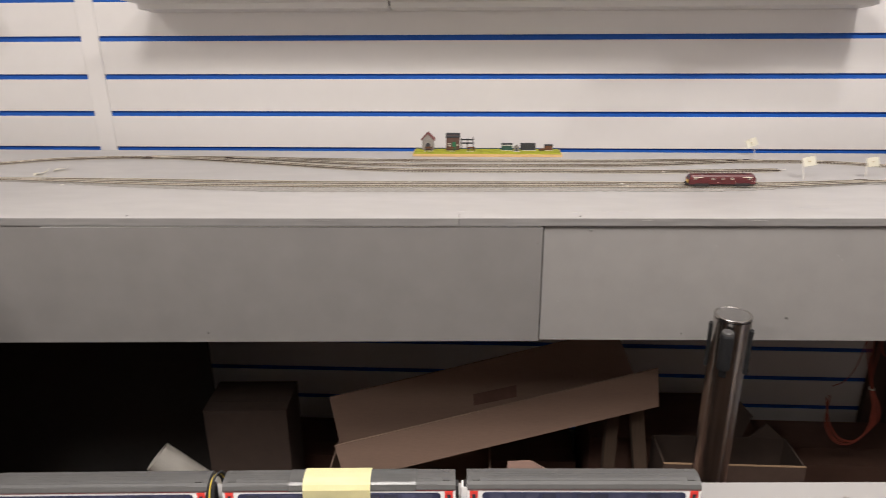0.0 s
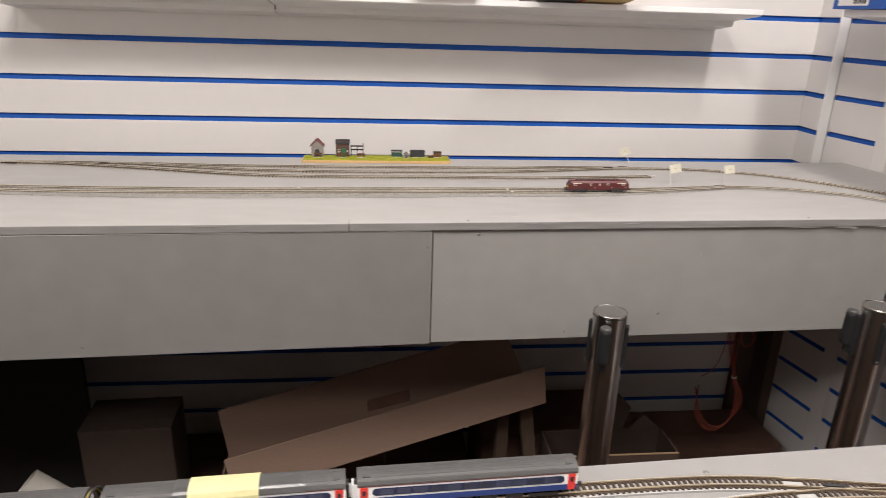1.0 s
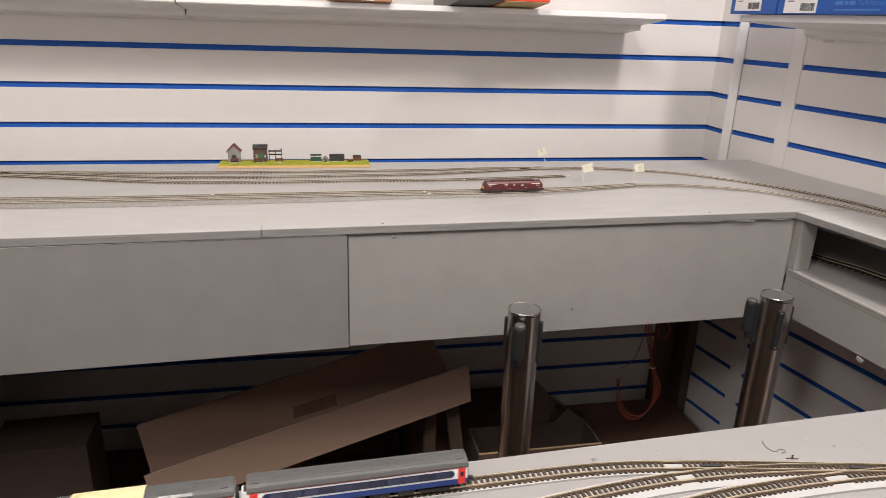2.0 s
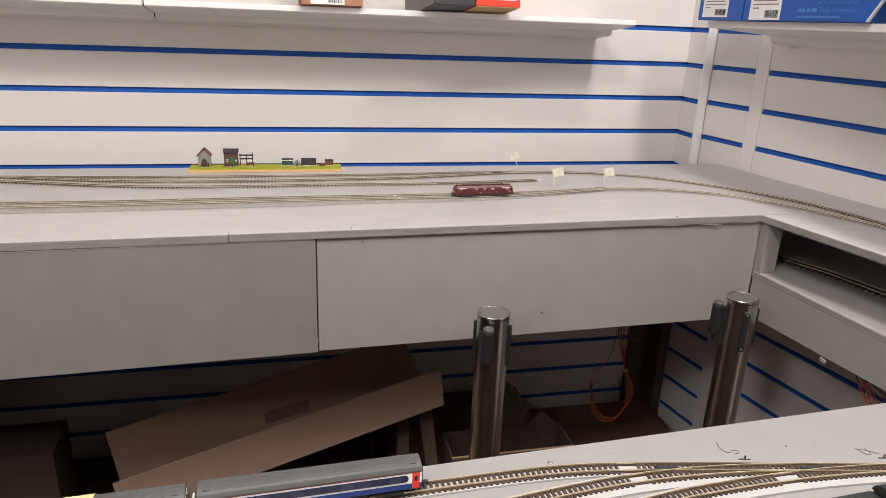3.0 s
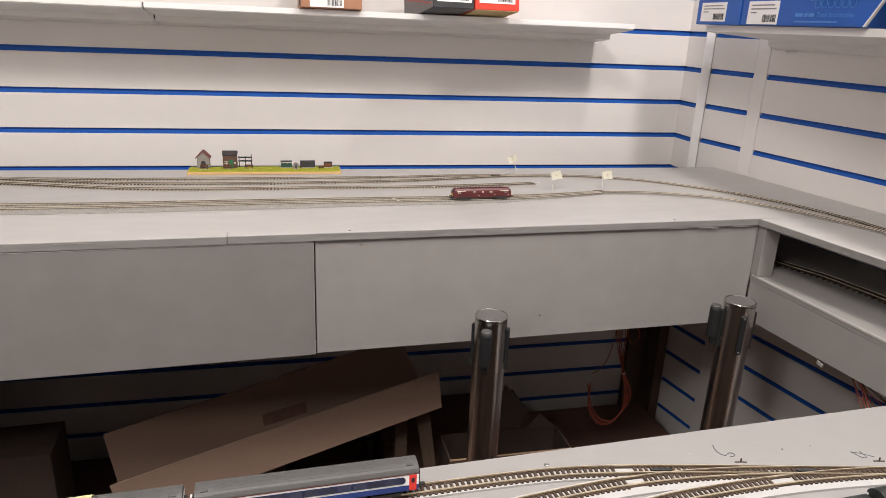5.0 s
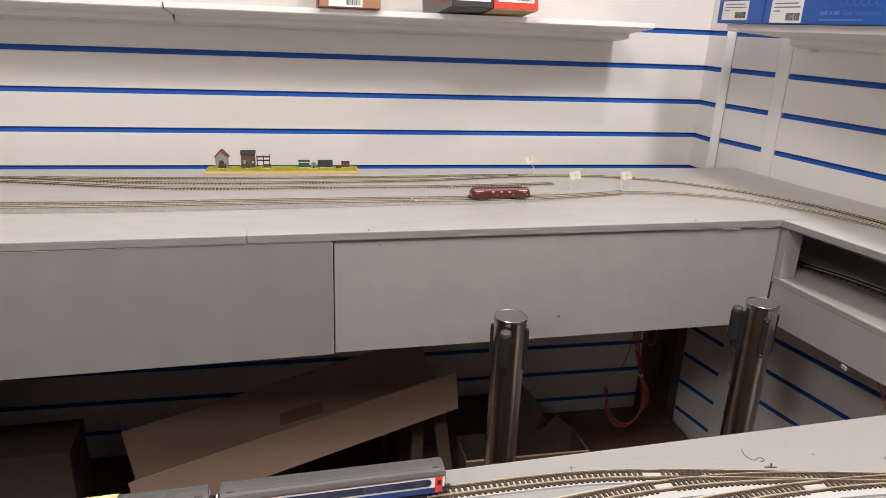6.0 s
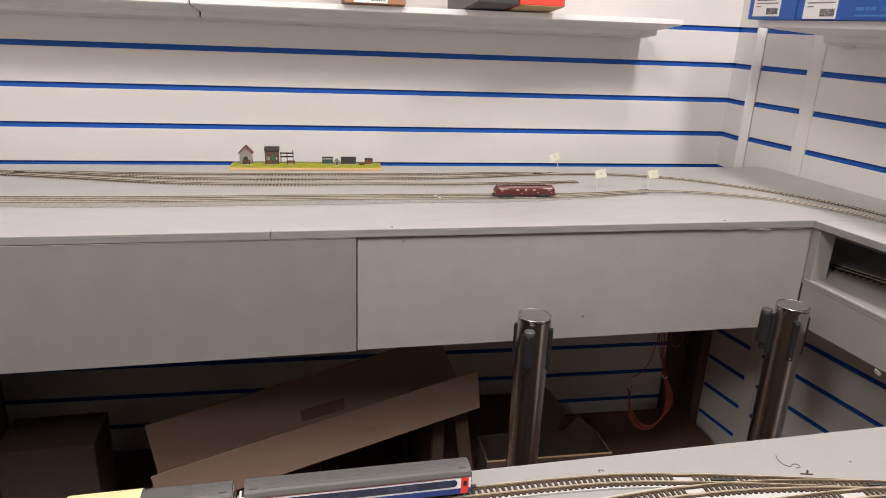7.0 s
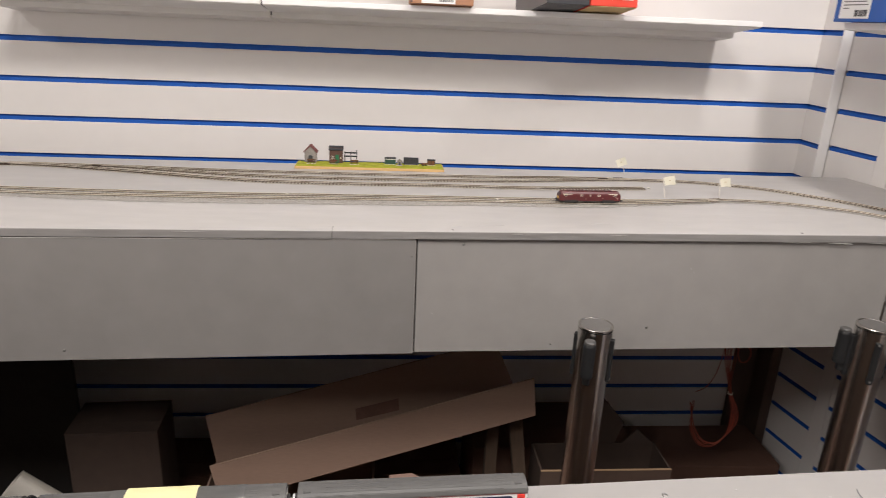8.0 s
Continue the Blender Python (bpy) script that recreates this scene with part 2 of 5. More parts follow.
def smooth_path(pts, step):
    """Even points along a curve through pts, with the heading at each."""
    p = [Vector((*q, 0) if len(q) == 2 else q) for q in pts]
    p = [2 * p[0] - p[1]] + p + [2 * p[-1] - p[-2]]
    dense = []
    for i in range(1, len(p) - 2):
        for k in range(24):
            t = k / 24
            a, b, c, d = p[i - 1], p[i], p[i + 1], p[i + 2]
            dense.append(0.5 * (2 * b + (c - a) * t + (2 * a - 5 * b + 4 * c - d) * t * t + (3 * b - a - 3 * c + d) * t ** 3))
    dense.append(p[-2])
    out, run, goal = [], 0.0, 0.0
    for a, b in zip(dense, dense[1:]):
        seg = (b - a).length
        while seg > 0 and goal <= run + seg:
            out.append((a + (b - a) * ((goal - run) / seg), (b - a).normalized()))
            goal += step
        run += seg
    return out


def ribbon(path, offset, width, z0, z1, bm=None):
    """A bar of that width and height that follows a path at a side offset."""
    own = bmesh.new()
    rows = []
    for q, d in path:
        side = Vector((-d.y, d.x, 0))
        a, b = q + side * (offset - width / 2), q + side * (offset + width / 2)
        rows.append([own.verts.new((v.x, v.y, z)) for v, z in ((a, z0), (a, z1), (b, z1), (b, z0))])
    for p, q in zip(rows, rows[1:]):
        for i in range(4):
            j = (i + 1) % 4
            own.faces.new((p[i], p[j], q[j], q[i]))
    own.faces.new(rows[0])
    own.faces.new(rows[-1][::-1])
    return join(bm, own)


def wire(name, pts, radius, material, parent=None, label=""):
    cu = bpy.data.curves.new(name, "CURVE")
    cu.dimensions, cu.bevel_depth, cu.bevel_resolution = "3D", radius, 2
    sp = cu.splines.new("BEZIER")
    sp.bezier_points.add(len(pts) - 1)
    for bp, q in zip(sp.bezier_points, pts):
        bp.co = q
        bp.handle_left_type = bp.handle_right_type = "AUTO"
    cu.resolution_u = 8
    cu.materials.append(material)
    tmp = new(name + "_curve", cu)
    me = bpy.data.meshes.new_from_object(tmp.evaluated_get(bpy.context.evaluated_depsgraph_get()))
    bpy.data.objects.remove(tmp)
    me.name = name
    ob = new(name, me)
    if parent is not None:
        ob.parent = parent
    if label:
        ob["label"] = label
    return ob


# ------------------------------------------------------------------ large structure
WALL_Y, LEFT_X, RIGHT_X, REAR_Y = 2.01, -2.3, 2.12, -1.8
TOP, NEAR = 1.09, 1.066
FASCIA_Y, LIP_Y, BACK_Y = 1.4005, 1.3965, 1.866
SKEW = 0.030            # the board front runs slightly askew of the north wall
EAST_X, EAST_Y, EAST_LEAN = 1.308, 1.765, 0.184
PITCH, SLOT, SLOT0 = 0.084, 0.0115, 1.0620
EAST_TURN = math.degrees(math.atan(EAST_LEAN))


def east_x(y):
    """Where the face of the east wall lies at a given y: the wall opens out towards the room."""
    return EAST_X + EAST_LEAN * (EAST_Y - y)


def sheared(bm):
    """Lays a piece built along x onto the skew line of the board front."""
    for v in bm.verts:
        v.co.y += SKEW * (v.co.x - 0.1)
    return bm


def slab(outline, z0, z1, bevel=0.0):
    """A flat board of that outline."""
    bm = bmesh.new()
    low = [bm.verts.new((x, y, z0)) for x, y in outline]
    top = [bm.verts.new((x, y, z1)) for x, y in outline]
    k = len(outline)
    bm.faces.new(low[::-1])
    bm.faces.new(top)
    for i in range(k):
        j = (i + 1) % k
        bm.faces.new((low[i], low[j], top[j], top[i]))
    if bevel:
        bmesh.ops.bevel(bm, geom=list(bm.edges), offset=bevel, segments=1, affect="EDGES")
    return bm


floor = tagged(link_mesh("floor", box(LEFT_X - 0.1, RIGHT_X, REAR_Y - 0.1, WALL_Y + 0.15, -0.05, 0.0), CARPET), "brown carpeted shop floor", "floor", kind="structure")
ceiling = tagged(link_mesh("ceiling", box(LEFT_X - 0.1, RIGHT_X, REAR_Y - 0.1, WALL_Y + 0.15, CEIL, CEIL + 0.05), CEIL_WHITE), "plain white ceiling over the layout room", "ceiling", kind="structure")
wall_west = tagged(link_mesh("wall_west", box(LEFT_X - 0.1, LEFT_X, REAR_Y - 0.1, WALL_Y + 0.15, 0, CEIL), ROOM_WHITE), "plain off-white painted wall", "wall", kind="structure")
wall_south = tagged(link_mesh("wall_south", box(LEFT_X, RIGHT_X - 0.03, REAR_Y - 0.1, REAR_Y, 0, CEIL), ROOM_WHITE), "plain off-white painted wall", "wall", kind="structure")
wall_north = tagged(link_mesh("wall_north", box(LEFT_X, 1.42, WALL_Y + 0.016, WALL_Y + 0.12, 0, CEIL), STRIP_WHITE), "white slatted display wall with blue slot inserts", "slat wall", kind="structure")
wall_east = tagged(link_mesh("wall_east", box(0.016, 0.12, -3.62, 0.24, 0, CEIL), STRIP_WHITE), "white slatted display wall with blue slot inserts", "slat wall", kind="structure")
wall_east.matrix_world = pose(EAST_X, EAST_Y, 0, 0, 0, EAST_TURN)

# ------------------------------------------------------------------ upper layout board
EAST_LIP = lambda y: 1.0880 + 0.187 * (1.4200 - y)


def table_board():
    """The grey layout board: north wing in two lengths, and the east wing."""
    t = thing("layout_board", "grey painted model railway baseboard with worn plywood edge", "baseboard")
    seam = 0.178
    front = lambda x: LIP_Y + SKEW * (x - 0.1)
    x0, corner = LEFT_X + 0.02, EAST_LIP(1.425)
    part("board", slab([(x0, front(x0)), (corner, front(corner)), (east_x(front(corner)) - 0.002, front(corner)), (east_x(BACK_Y) - 0.002, BACK_Y), (x0, BACK_Y)], TOP - 0.012, TOP, 0.0010), GREY_TOP, t)
    part("seam", sheared(box(seam - 0.0004, seam + 0.0004, LIP_Y - 0.0016, LIP_Y + 0.020, TOP - 0.011, TOP + 0.00012)), SCREW, t, "dark joint between two board lengths")
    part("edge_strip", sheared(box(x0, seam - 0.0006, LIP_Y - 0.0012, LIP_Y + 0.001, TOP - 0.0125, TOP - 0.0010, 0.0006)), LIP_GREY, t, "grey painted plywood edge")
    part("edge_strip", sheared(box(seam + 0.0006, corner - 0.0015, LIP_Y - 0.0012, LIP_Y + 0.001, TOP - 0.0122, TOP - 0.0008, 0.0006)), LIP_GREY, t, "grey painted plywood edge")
    yc = front(corner) - 0.0015
    part("edge_strip", slab([(EAST_LIP(0.05) - 0.0012, 0.05), (EAST_LIP(0.05) + 0.001, 0.05), (EAST_LIP(yc) + 0.001, yc), (EAST_LIP(yc) - 0.0012, yc)], TOP - 0.0122, TOP - 0.0008), LIP_GREY, t, "grey painted plywood edge")
    # Unseen dark sheet, added under the board to lower the bounce light there.
    part("underside", box(-0.98, 1.245, FASCIA_Y + 0.046, BACK_Y - 0.004, TOP - 0.0220, TOP - 0.0125), DARK_BOARD, t, "unseen dark brown underside added to cut bounce light")
    # Unseen strip, added to stop light falling down behind the board.
    part("wall_cleat", box(-0.98, 1.245, BACK_Y + 0.001, WALL_Y - 0.001, 1.020, 1.038), DARK_BOARD, t, "unseen brown strip added to block light between board and wall")
    for x, w, z, h in ((0.885, 0.060, 0.0128, 0.0011), (0.962, 0.040, 0.0132, 0.0022), (0.990, 0.016, 0.0145, 0.0030), (1.030, 0.050, 0.0130, 0.0014), (0.600, 0.030, 0.0035, 0.0008), (0.445, 0.018, 0.0028, 0.0007), (-0.05, 0.050, 0.0030, 0.0006)):
        chip = bmesh.new()
        for k in range(9):
            u = k / 8
            for s in (-1, 1):
                chip.verts.new((x + w * u, LIP_Y - 0.0016 - 0.0006 * (k % 2), TOP - z + s * h * 0.5 * (0.25 + math.sin(math.pi * u) * (0.6 + 0.4 * random.random()))))
        chip.verts.ensure_lookup_table()
        for k in range(8):
            a, b, c, d = (chip.verts[2 * k + n] for n in (0, 1, 3, 2))
            chip.faces.new((a, b, c, d))
        bmesh.ops.solidify(chip, geom=chip.faces[:], thickness=0.0003)
        part("paint_chip", sheared(chip), RAW_EDGE, t, "flaked pale paint along the board edge")
    ye = front(corner) - 0.001
    part("board", slab([(EAST_LIP(0.05) + 0.001, 0.05), (east_x(0.05) - 0.002, 0.05), (east_x(ye) - 0.002, ye), (EAST_LIP(ye) + 0.001, ye)], TOP - 0.012, TOP, 0.0010), GREY_TOP, t)
    return t


def fascia():
    t = thing("fascia", "grey painted board fascia in two butted panels with screws", "fascia panel")
    bm = bmesh.new()
    x0, x1 = LEFT_X + 0.02, 0.3020
    low = lambda x: 0.8865 + (x - 0.3) * 0.009
    for x in (x0, x1):
        for y in (FASCIA_Y - 0.003, FASCIA_Y + 0.009):
            for z in (low(x), 1.0765):
                bm.verts.new((x, y, z))
    bmesh.ops.convex_hull(bm, input=bm.verts)
    bmesh.ops.bevel(bm, geom=[e for e in bm.edges if e.calc_face_angle(0) > 0.5], offset=0.0008, segments=1, affect="EDGES")
    part("panel", sheared(bm), GREY_SHADED_B, t)
    part("bare_edge", sheared(box(-0.45, 0.3000, FASCIA_Y - 0.0036, FASCIA_Y - 0.0012, 0.0, 0.0016, 0.0003, m=pose(0, 0, 1.0752, 0, -0.15, 0))), RAW_EDGE, t, "bare pale top edge")
    part("framing", sheared(box(-0.98, 1.098, FASCIA_Y + 0.0125, FASCIA_Y + 0.016, 0.905, TOP - 0.0125)), DARK_BOARD, t, "bare brown backing board")
    part("bare_edge", sheared(box(0.3010, 0.3022, FASCIA_Y - 0.0034, FASCIA_Y + 0.008, 0.888, 1.0760)), GREY_SHADED, t, "bare pale end edge")
    bm = bmesh.new()
    x0, x1 = 0.3042, 1.0932
    for x, z0 in ((x0, 0.8875), (x1, 0.8885)):
        for y in (FASCIA_Y, FASCIA_Y + 0.012):
            for z in (z0, 1.0776):
                bm.verts.new((x, y, z))
    bmesh.ops.convex_hull(bm, input=bm.verts)
    bmesh.ops.bevel(bm, geom=[e for e in bm.edges if e.calc_face_angle(0) > 0.5], offset=0.0008, segments=1, affect="EDGES")
    part("panel", sheared(bm), GREY_SHADED, t)
    for x, z in ((0.374, 1.069), (0.683, 0.928), (-0.218, 0.899), (0.525, 0.90), (0.296, 1.05)):
        r = 0.0024 if z in (0.928, 1.069, 0.899) else 0.0014
        part("screw", lathe([(0, 0.0006), (r * 0.5, 0.0011), (r, 0.0004), (r, -0.002)], 12), SCREW, t, at=pose(x, FASCIA_Y + SKEW * (x - 0.1) - (0.003 if x < 0.3 else 0.0), z, 90, 0, 0))
    return t


table_board()
fascia()


def east_side():
    """Lower ledge, its front face, the corner block and the dark space behind."""
    t = thing("lower_ledge", "grey painted lower ledge with a front panel under the east wing", "ledge")
    edge = lambda y: 1.0945 + 0.070 * (1.4280 - y)
    part("ledge", slab([(edge(0.05), 0.05), (east_x(0.05) - 0.002, 0.05), (east_x(1.66) - 0.002, 1.66), (1.120, 1.66), (1.120, 1.4460), (1.0945, 1.4460), (edge(1.4280), 1.4280)], 0.972, 0.984, 0.0008), GREY_SHADED, t)
    bm = bmesh.new()
    for y, z0 in ((1.4280, 0.897), (0.05, 0.925)):
        for x in (edge(y), edge(y) + 0.012):
            for z in (z0, 0.9715):
                bm.verts.new((x, y, z))
    bmesh.ops.convex_hull(bm, input=bm.verts)
    part("panel", bm, GREY_SHADED, t)
    # The ledge gets the same added dark sheet against bounce light.
    part("underside", slab([(edge(0.06) + 0.014, 0.06), (east_x(0.06) - 0.003, 0.06), (east_x(1.65) - 0.003, 1.65), (1.125, 1.65), (1.125, 1.43), (edge(1.42) + 0.014, 1.42)], 0.963, 0.9715), DARK_BOARD, t, "unseen dark brown underside added to cut bounce light")
    part("edge_strip", slab([(edge(0.05) - 0.0018, 0.05), (edge(0.05) - 0.0003, 0.05), (edge(1.425) - 0.0003, 1.425), (edge(1.425) - 0.0018, 1.425)], 0.9808, 0.9844), RAW_EDGE, t, "pale bare edge strip")
    part("corner_block", box(1.0925, 1.1240, 1.4110, 1.4300, 0.9844, 1.0776, 0.001), GREY_SHADED, t)
    part("tab", box(-0.0015, 0.0005, -0.006, 0.006, -0.004, 0.002, 0.0004), GREY_SHADED, t, "small torn pale tab under the panel", at=pose(edge(1.243) - 0.0006, 1.243, 0.8955, 12, 0, 4))
    part("screw", cyl(0.0022, 0.0022, 0.0015, 10), SCREW, t, at=pose(edge(1.115) - 0.0018, 1.115, 0.9825, 0, -90, 0))
    return t


east_side()


def near_board():
    t = thing("near_board", "pale painted layout board with pencil marks, under the trains", "baseboard")
    bm = bmesh.new()
    for x, y in ((-1.6, 0.757), (1.150, 0.8917)):
        for yy in (y, 0.52):
            for z in (NEAR - 0.015, NEAR):
                bm.verts.new((x, yy, z))
    bmesh.ops.convex_hull(bm, input=bm.verts)
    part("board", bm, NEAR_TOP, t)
    return t


near_board()

def closing_panels():
    # Unseen panel, added to stop light from the south and fill the post reflections.
    t = thing("near_fascia", "unseen brown panel added below the near board to block room light", "fascia panel")
    part("panel", box(-0.98, 1.150, 0.522, 0.532, 0.001, NEAR - 0.0155), BOUNCE_BROWN, t)
    # Unseen wing, added to keep lamp light out of the western gap.
    t = thing("west_wing", "unseen grey wing added to close the gap between the boards to light", "baseboard")
    front = lambda x: LIP_Y + SKEW * (x - 0.1) - 0.002
    part("board", slab([(LEFT_X + 0.02, 0.70), (-0.60, 0.70), (-0.60, front(-0.60)), (LEFT_X + 0.02, front(LEFT_X + 0.02))], TOP - 0.012, TOP, 0.001), GREY_TOP, t)
    part("panel", box(-0.612, -0.60, 0.82, LIP_Y - 0.030, 0.85, TOP - 0.0125), GREY_SHADED, t)
    # Added black sheets: the fade into darkness under the board is put into them.
    t = thing("under_panel", "added black panel standing in for the deep shade under the board", "panel")
    part("panel", box(-1.0, -0.99, 0.54, 1.738, 0.001, TOP - 0.0125), SHADE_BLACK, t)
    part("panel", box(-0.989, -0.385, 1.740, 1.750, 0.001, TOP - 0.0225), SHADE_BLACK, t)


closing_panels()

# ------------------------------------------------------------------ shelves
SHELF_PROFILE = ((0.0, 1.4130), (0.0, 1.4010), (0.004, 1.3995), (0.110, 1.3885), (0.111, 1.3775), (0.190, 1.3690), (0.190, 1.3985), (0.080, 1.3985), (0.006, 1.4045), (0.005, 1.4130))


def shelf(x0, x1, label):
    """A moulded white shelf: thin front edge, sloping underside and a deeper back rail."""
    t = thing("shelf", label, "shelf", group="wall shelves")
    bm = prism([(1.818 + d, z) for d, z in SHELF_PROFILE], x1 - x0, m=Matrix.Translation((x0, 0, 0)))
    bmesh.ops.bevel(bm, geom=[e for e in bm.edges if e.calc_face_angle(0) > 0.6], offset=0.0012, segments=2, affect="EDGES")
    part("shelf_board", bm, SHELF, t)
    part("front_edge", box(x0 + 0.0006, x1 - 0.0006, 1.8166, 1.8178, 1.4022, 1.4118, 0.0005), UPRIGHT_WHITE, t, "bright white front edge strip")
    return t


shelf(-0.518, 0.0150, "white wall shelf on the slat wall")
long_shelf = shelf(0.0180, 1.002, "long white wall shelf with model boxes on it")
part("joint_filler", prism([(1.824 + d * 0.97, 1.400 + (z - 1.400) * 0.80 + 0.0006) for d, z in SHELF_PROFILE], 0.0026, m=Matrix.Translation((0.0152, 0, 0))), BLACK_PLASTIC, long_shelf, "dark gap at the butt joint")
shelf(-2.25, -0.885, "white wall shelf on the slat wall")


def east_shelf():
    t = thing("shelf", "white wall shelf with blue model boxes on it", "shelf", group="wall shelves")
    bm = bmesh.new()
    rows = []
    for y in (0.3, 1.752):
        deep = (east_x(y) - 0.002 - 1.130) / 0.190
        rows.append([bm.verts.new((1.130 + (d + 0.055 if 0.1 < d < 0.12 else d) * deep, y, z + 0.0035)) for d, z in SHELF_PROFILE])
    k = len(SHELF_PROFILE)
    bm.faces.new(rows[0])
    bm.faces.new(rows[1][::-1])
    for i in range(k):
        bm.faces.new((rows[0][i], rows[1][i], rows[1][(i + 1) % k], rows[0][(i + 1) % k]))
    part("shelf_board", bm, SHELF, t)
    for y in (0.6, 1.2, 1.70):
        part("bracket", box(east_x(y) - 0.028, east_x(y) - 0.004, y - 0.0025, y + 0.0025, 1.3680, 1.3735, 0.001), SHELF, t)
    return t


east_shelf()
upright = tagged(link_mesh("upright", box(1.2535, 1.2765, 1.9315, 1.9355, 0.0, 2.3, 0.0008), UPRIGHT_WHITE), "white end strip of the slatted corner return", "upright", kind="structure")

# ------------------------------------------------------------------ ceiling lamps
for lx, ly, size, watts in LAMPS:
    t = thing("ceiling_lamp", "round white ceiling lamp", "ceiling lamp", pose(lx, ly, CEIL), "ceiling lamps")
    part("frame", lathe([(size * 0.62, -0.001), (size * 0.62, -0.025), (size * 0.55, -0.028), (size * 0.54, -0.012), (0, -0.012)], 32), SHELF, t)
    part("diffuser", lathe([(size * 0.53, -0.0125), (0, -0.0135)], 32), LENS, t)

# ------------------------------------------------------------------ posts
def barrier_post():
    """A stainless belt-barrier post: base, tube, cap, and three receiver slots with one belt head."""
    t = thing("barrier_post", "polished steel queue barrier post with black belt clips", "barrier post", group="barrier posts")
    part("base", lathe([(0, 0.02), (0.12, 0.018), (0.16, 0.008), (0.165, 0.0), (0, 0.0)], 40), BLACK_PLASTIC, t, "black weighted base", smooth=True)
    part("tube", lathe([(0.0260, 0.018), (0.0260, 0.9642), (0, 0.9642)], 64), CHROME, t, smooth=False)
    cap = part("cap", lathe([(0.0228, 0.9688), (0.0226, 0.9684), (0, 0.9686)], 64), CAP_STEEL, t, "brushed steel cap", smooth=False)
    part("cap_rim", lathe([(0.0229, 0.9688), (0.0240, 0.9696), (0.0256, 0.9694), (0.0262, 0.9684), (0.0262, 0.9655), (0.0256, 0.9653)], 64), CHROME, cap, "bright rim of the cap")
    part("cap_ring", lathe([(0.0254, 0.9642), (0.0257, 0.9644), (0.0257, 0.9654), (0, 0.9654)], 64), BLACK_PLASTIC, t, "dark ring under the cap")
    for a in (0, 90, 180, 270):
        spin = pose(0, 0, 0, 0, 0, a)
        bm = box(-0.0046, 0.0046, -0.0302, -0.0255, 0.880, 0.950, 0.0014)
        bmesh.ops.transform(bm, matrix=spin, verts=bm.verts)
        part("belt_clip", bm, BLACK_PLASTIC, t)
        for z in (0.8845, 0.9470):
            part("clip_screw", lathe([(0, 0.0012), (0.0014, 0.0010), (0.0020, 0.0)], 12), CAP_STEEL, t, "small bright screw", at=spin @ pose(0, -0.0300, z, 90, 0, 0))
    return t


def post_head(t, a):
    """The belt end: a black barrel clipped to one side of a post."""
    spin = pose(0, 0, 0, 0, 0, a)
    part("belt_end", lathe([(0, 0.898), (0.009, 0.900), (0.0095, 0.904), (0.0095, 0.951), (0.0085, 0.954), (0, 0.955)], 20), BLACK_PLASTIC, t, at=spin @ pose(0, -0.0385, 0))
    part("belt_knob", lathe([(0.0084, 0.954), (0.0084, 0.9572), (0.007, 0.9588), (0, 0.9588)], 20), CAP_DARK, t, at=spin @ pose(0, -0.0385, 0))
    part("belt_foot", box(-0.005, 0.005, -0.040, -0.030, 0.886, 0.900, 0.002), BLACK_PLASTIC, t, at=spin)


post_a = barrier_post()
post_b = copy_thing(post_a, pose(1.0160, 1.345, 0.000, 0, 0, -15))
post_a.matrix_world = pose(0.5725, 1.345, -0.002, 0, 0, -27)
post_head(post_a, 0)
post_head(post_b, -92)

# ------------------------------------------------------------------ track
def track(name, pts, z, label, gauge=0.009, pitch=0.0064, span=0.0190, rail_h=0.0013, tie=(0.0026, 0.0018), head=0.0009, singly=None, skip=(), far=True, ties=None):
    """Two rails on sleepers along a path; sleepers between the x limits of singly are objects of their own."""
    t = thing(name, label, "railway track", group="tracks")
    base = z + tie[1]
    fine = smooth_path(pts, 0.006)
    for s in (-1, 1):
        rail = part("rail", ribbon(fine, s * gauge / 2, head * 0.85, base - 0.0002, base + rail_h * 0.4), RAIL_WEB, t, "rail web darkened to carry its shade")
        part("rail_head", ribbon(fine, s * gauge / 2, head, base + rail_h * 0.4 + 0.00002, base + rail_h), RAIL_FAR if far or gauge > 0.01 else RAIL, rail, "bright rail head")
    if not far:
        for s in (-1, 1):
            part("chair_strip", ribbon(fine, s * gauge / 2, head * 2.6, z + 0.0001, base - 0.0003), SLEEPER, t)
    rows = smooth_path(pts, pitch)
    rest = bmesh.new()
    unit = box(-tie[0] / 2, tie[0] / 2, -span / 2, span / 2, 0, tie[1])
    me = bpy.data.meshes.new("sleeper")
    unit.to_mesh(me)
    unit.free()
    me.materials.append(SLEEPER)
    count = 0
    for q, d in rows:
        if any(a < q.x < b for a, b in skip):
            continue
        m = Matrix.Translation((q.x, q.y, z)) @ Matrix.Rotation(math.atan2(d.y, d.x) + random.uniform(-0.02, 0.02), 4, "Z")
        if singly and singly[0] < q.x < singly[1]:
            shared("sleeper", me, t, m)
        else:
            vs = [rest.verts.new(m @ v.co) for v in me.vertices]
            for f in me.polygons:
                rest.faces.new([vs[i] for i in f.vertices])
            count += 1
    if count:
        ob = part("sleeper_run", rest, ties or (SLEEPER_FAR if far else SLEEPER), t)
        ob["kind"] = "stuff"
    else:
        rest.free()
    return t


UP = TOP + 0.0006
REAR_1 = [(-0.47, 1.783), (-0.266, 1.778), (-0.12, 1.768), (0.03, 1.763), (0.187, 1.762), (0.352, 1.765), (0.485, 1.772), (0.60, 1.784), (0.69, 1.784), (0.76, 1.781)]
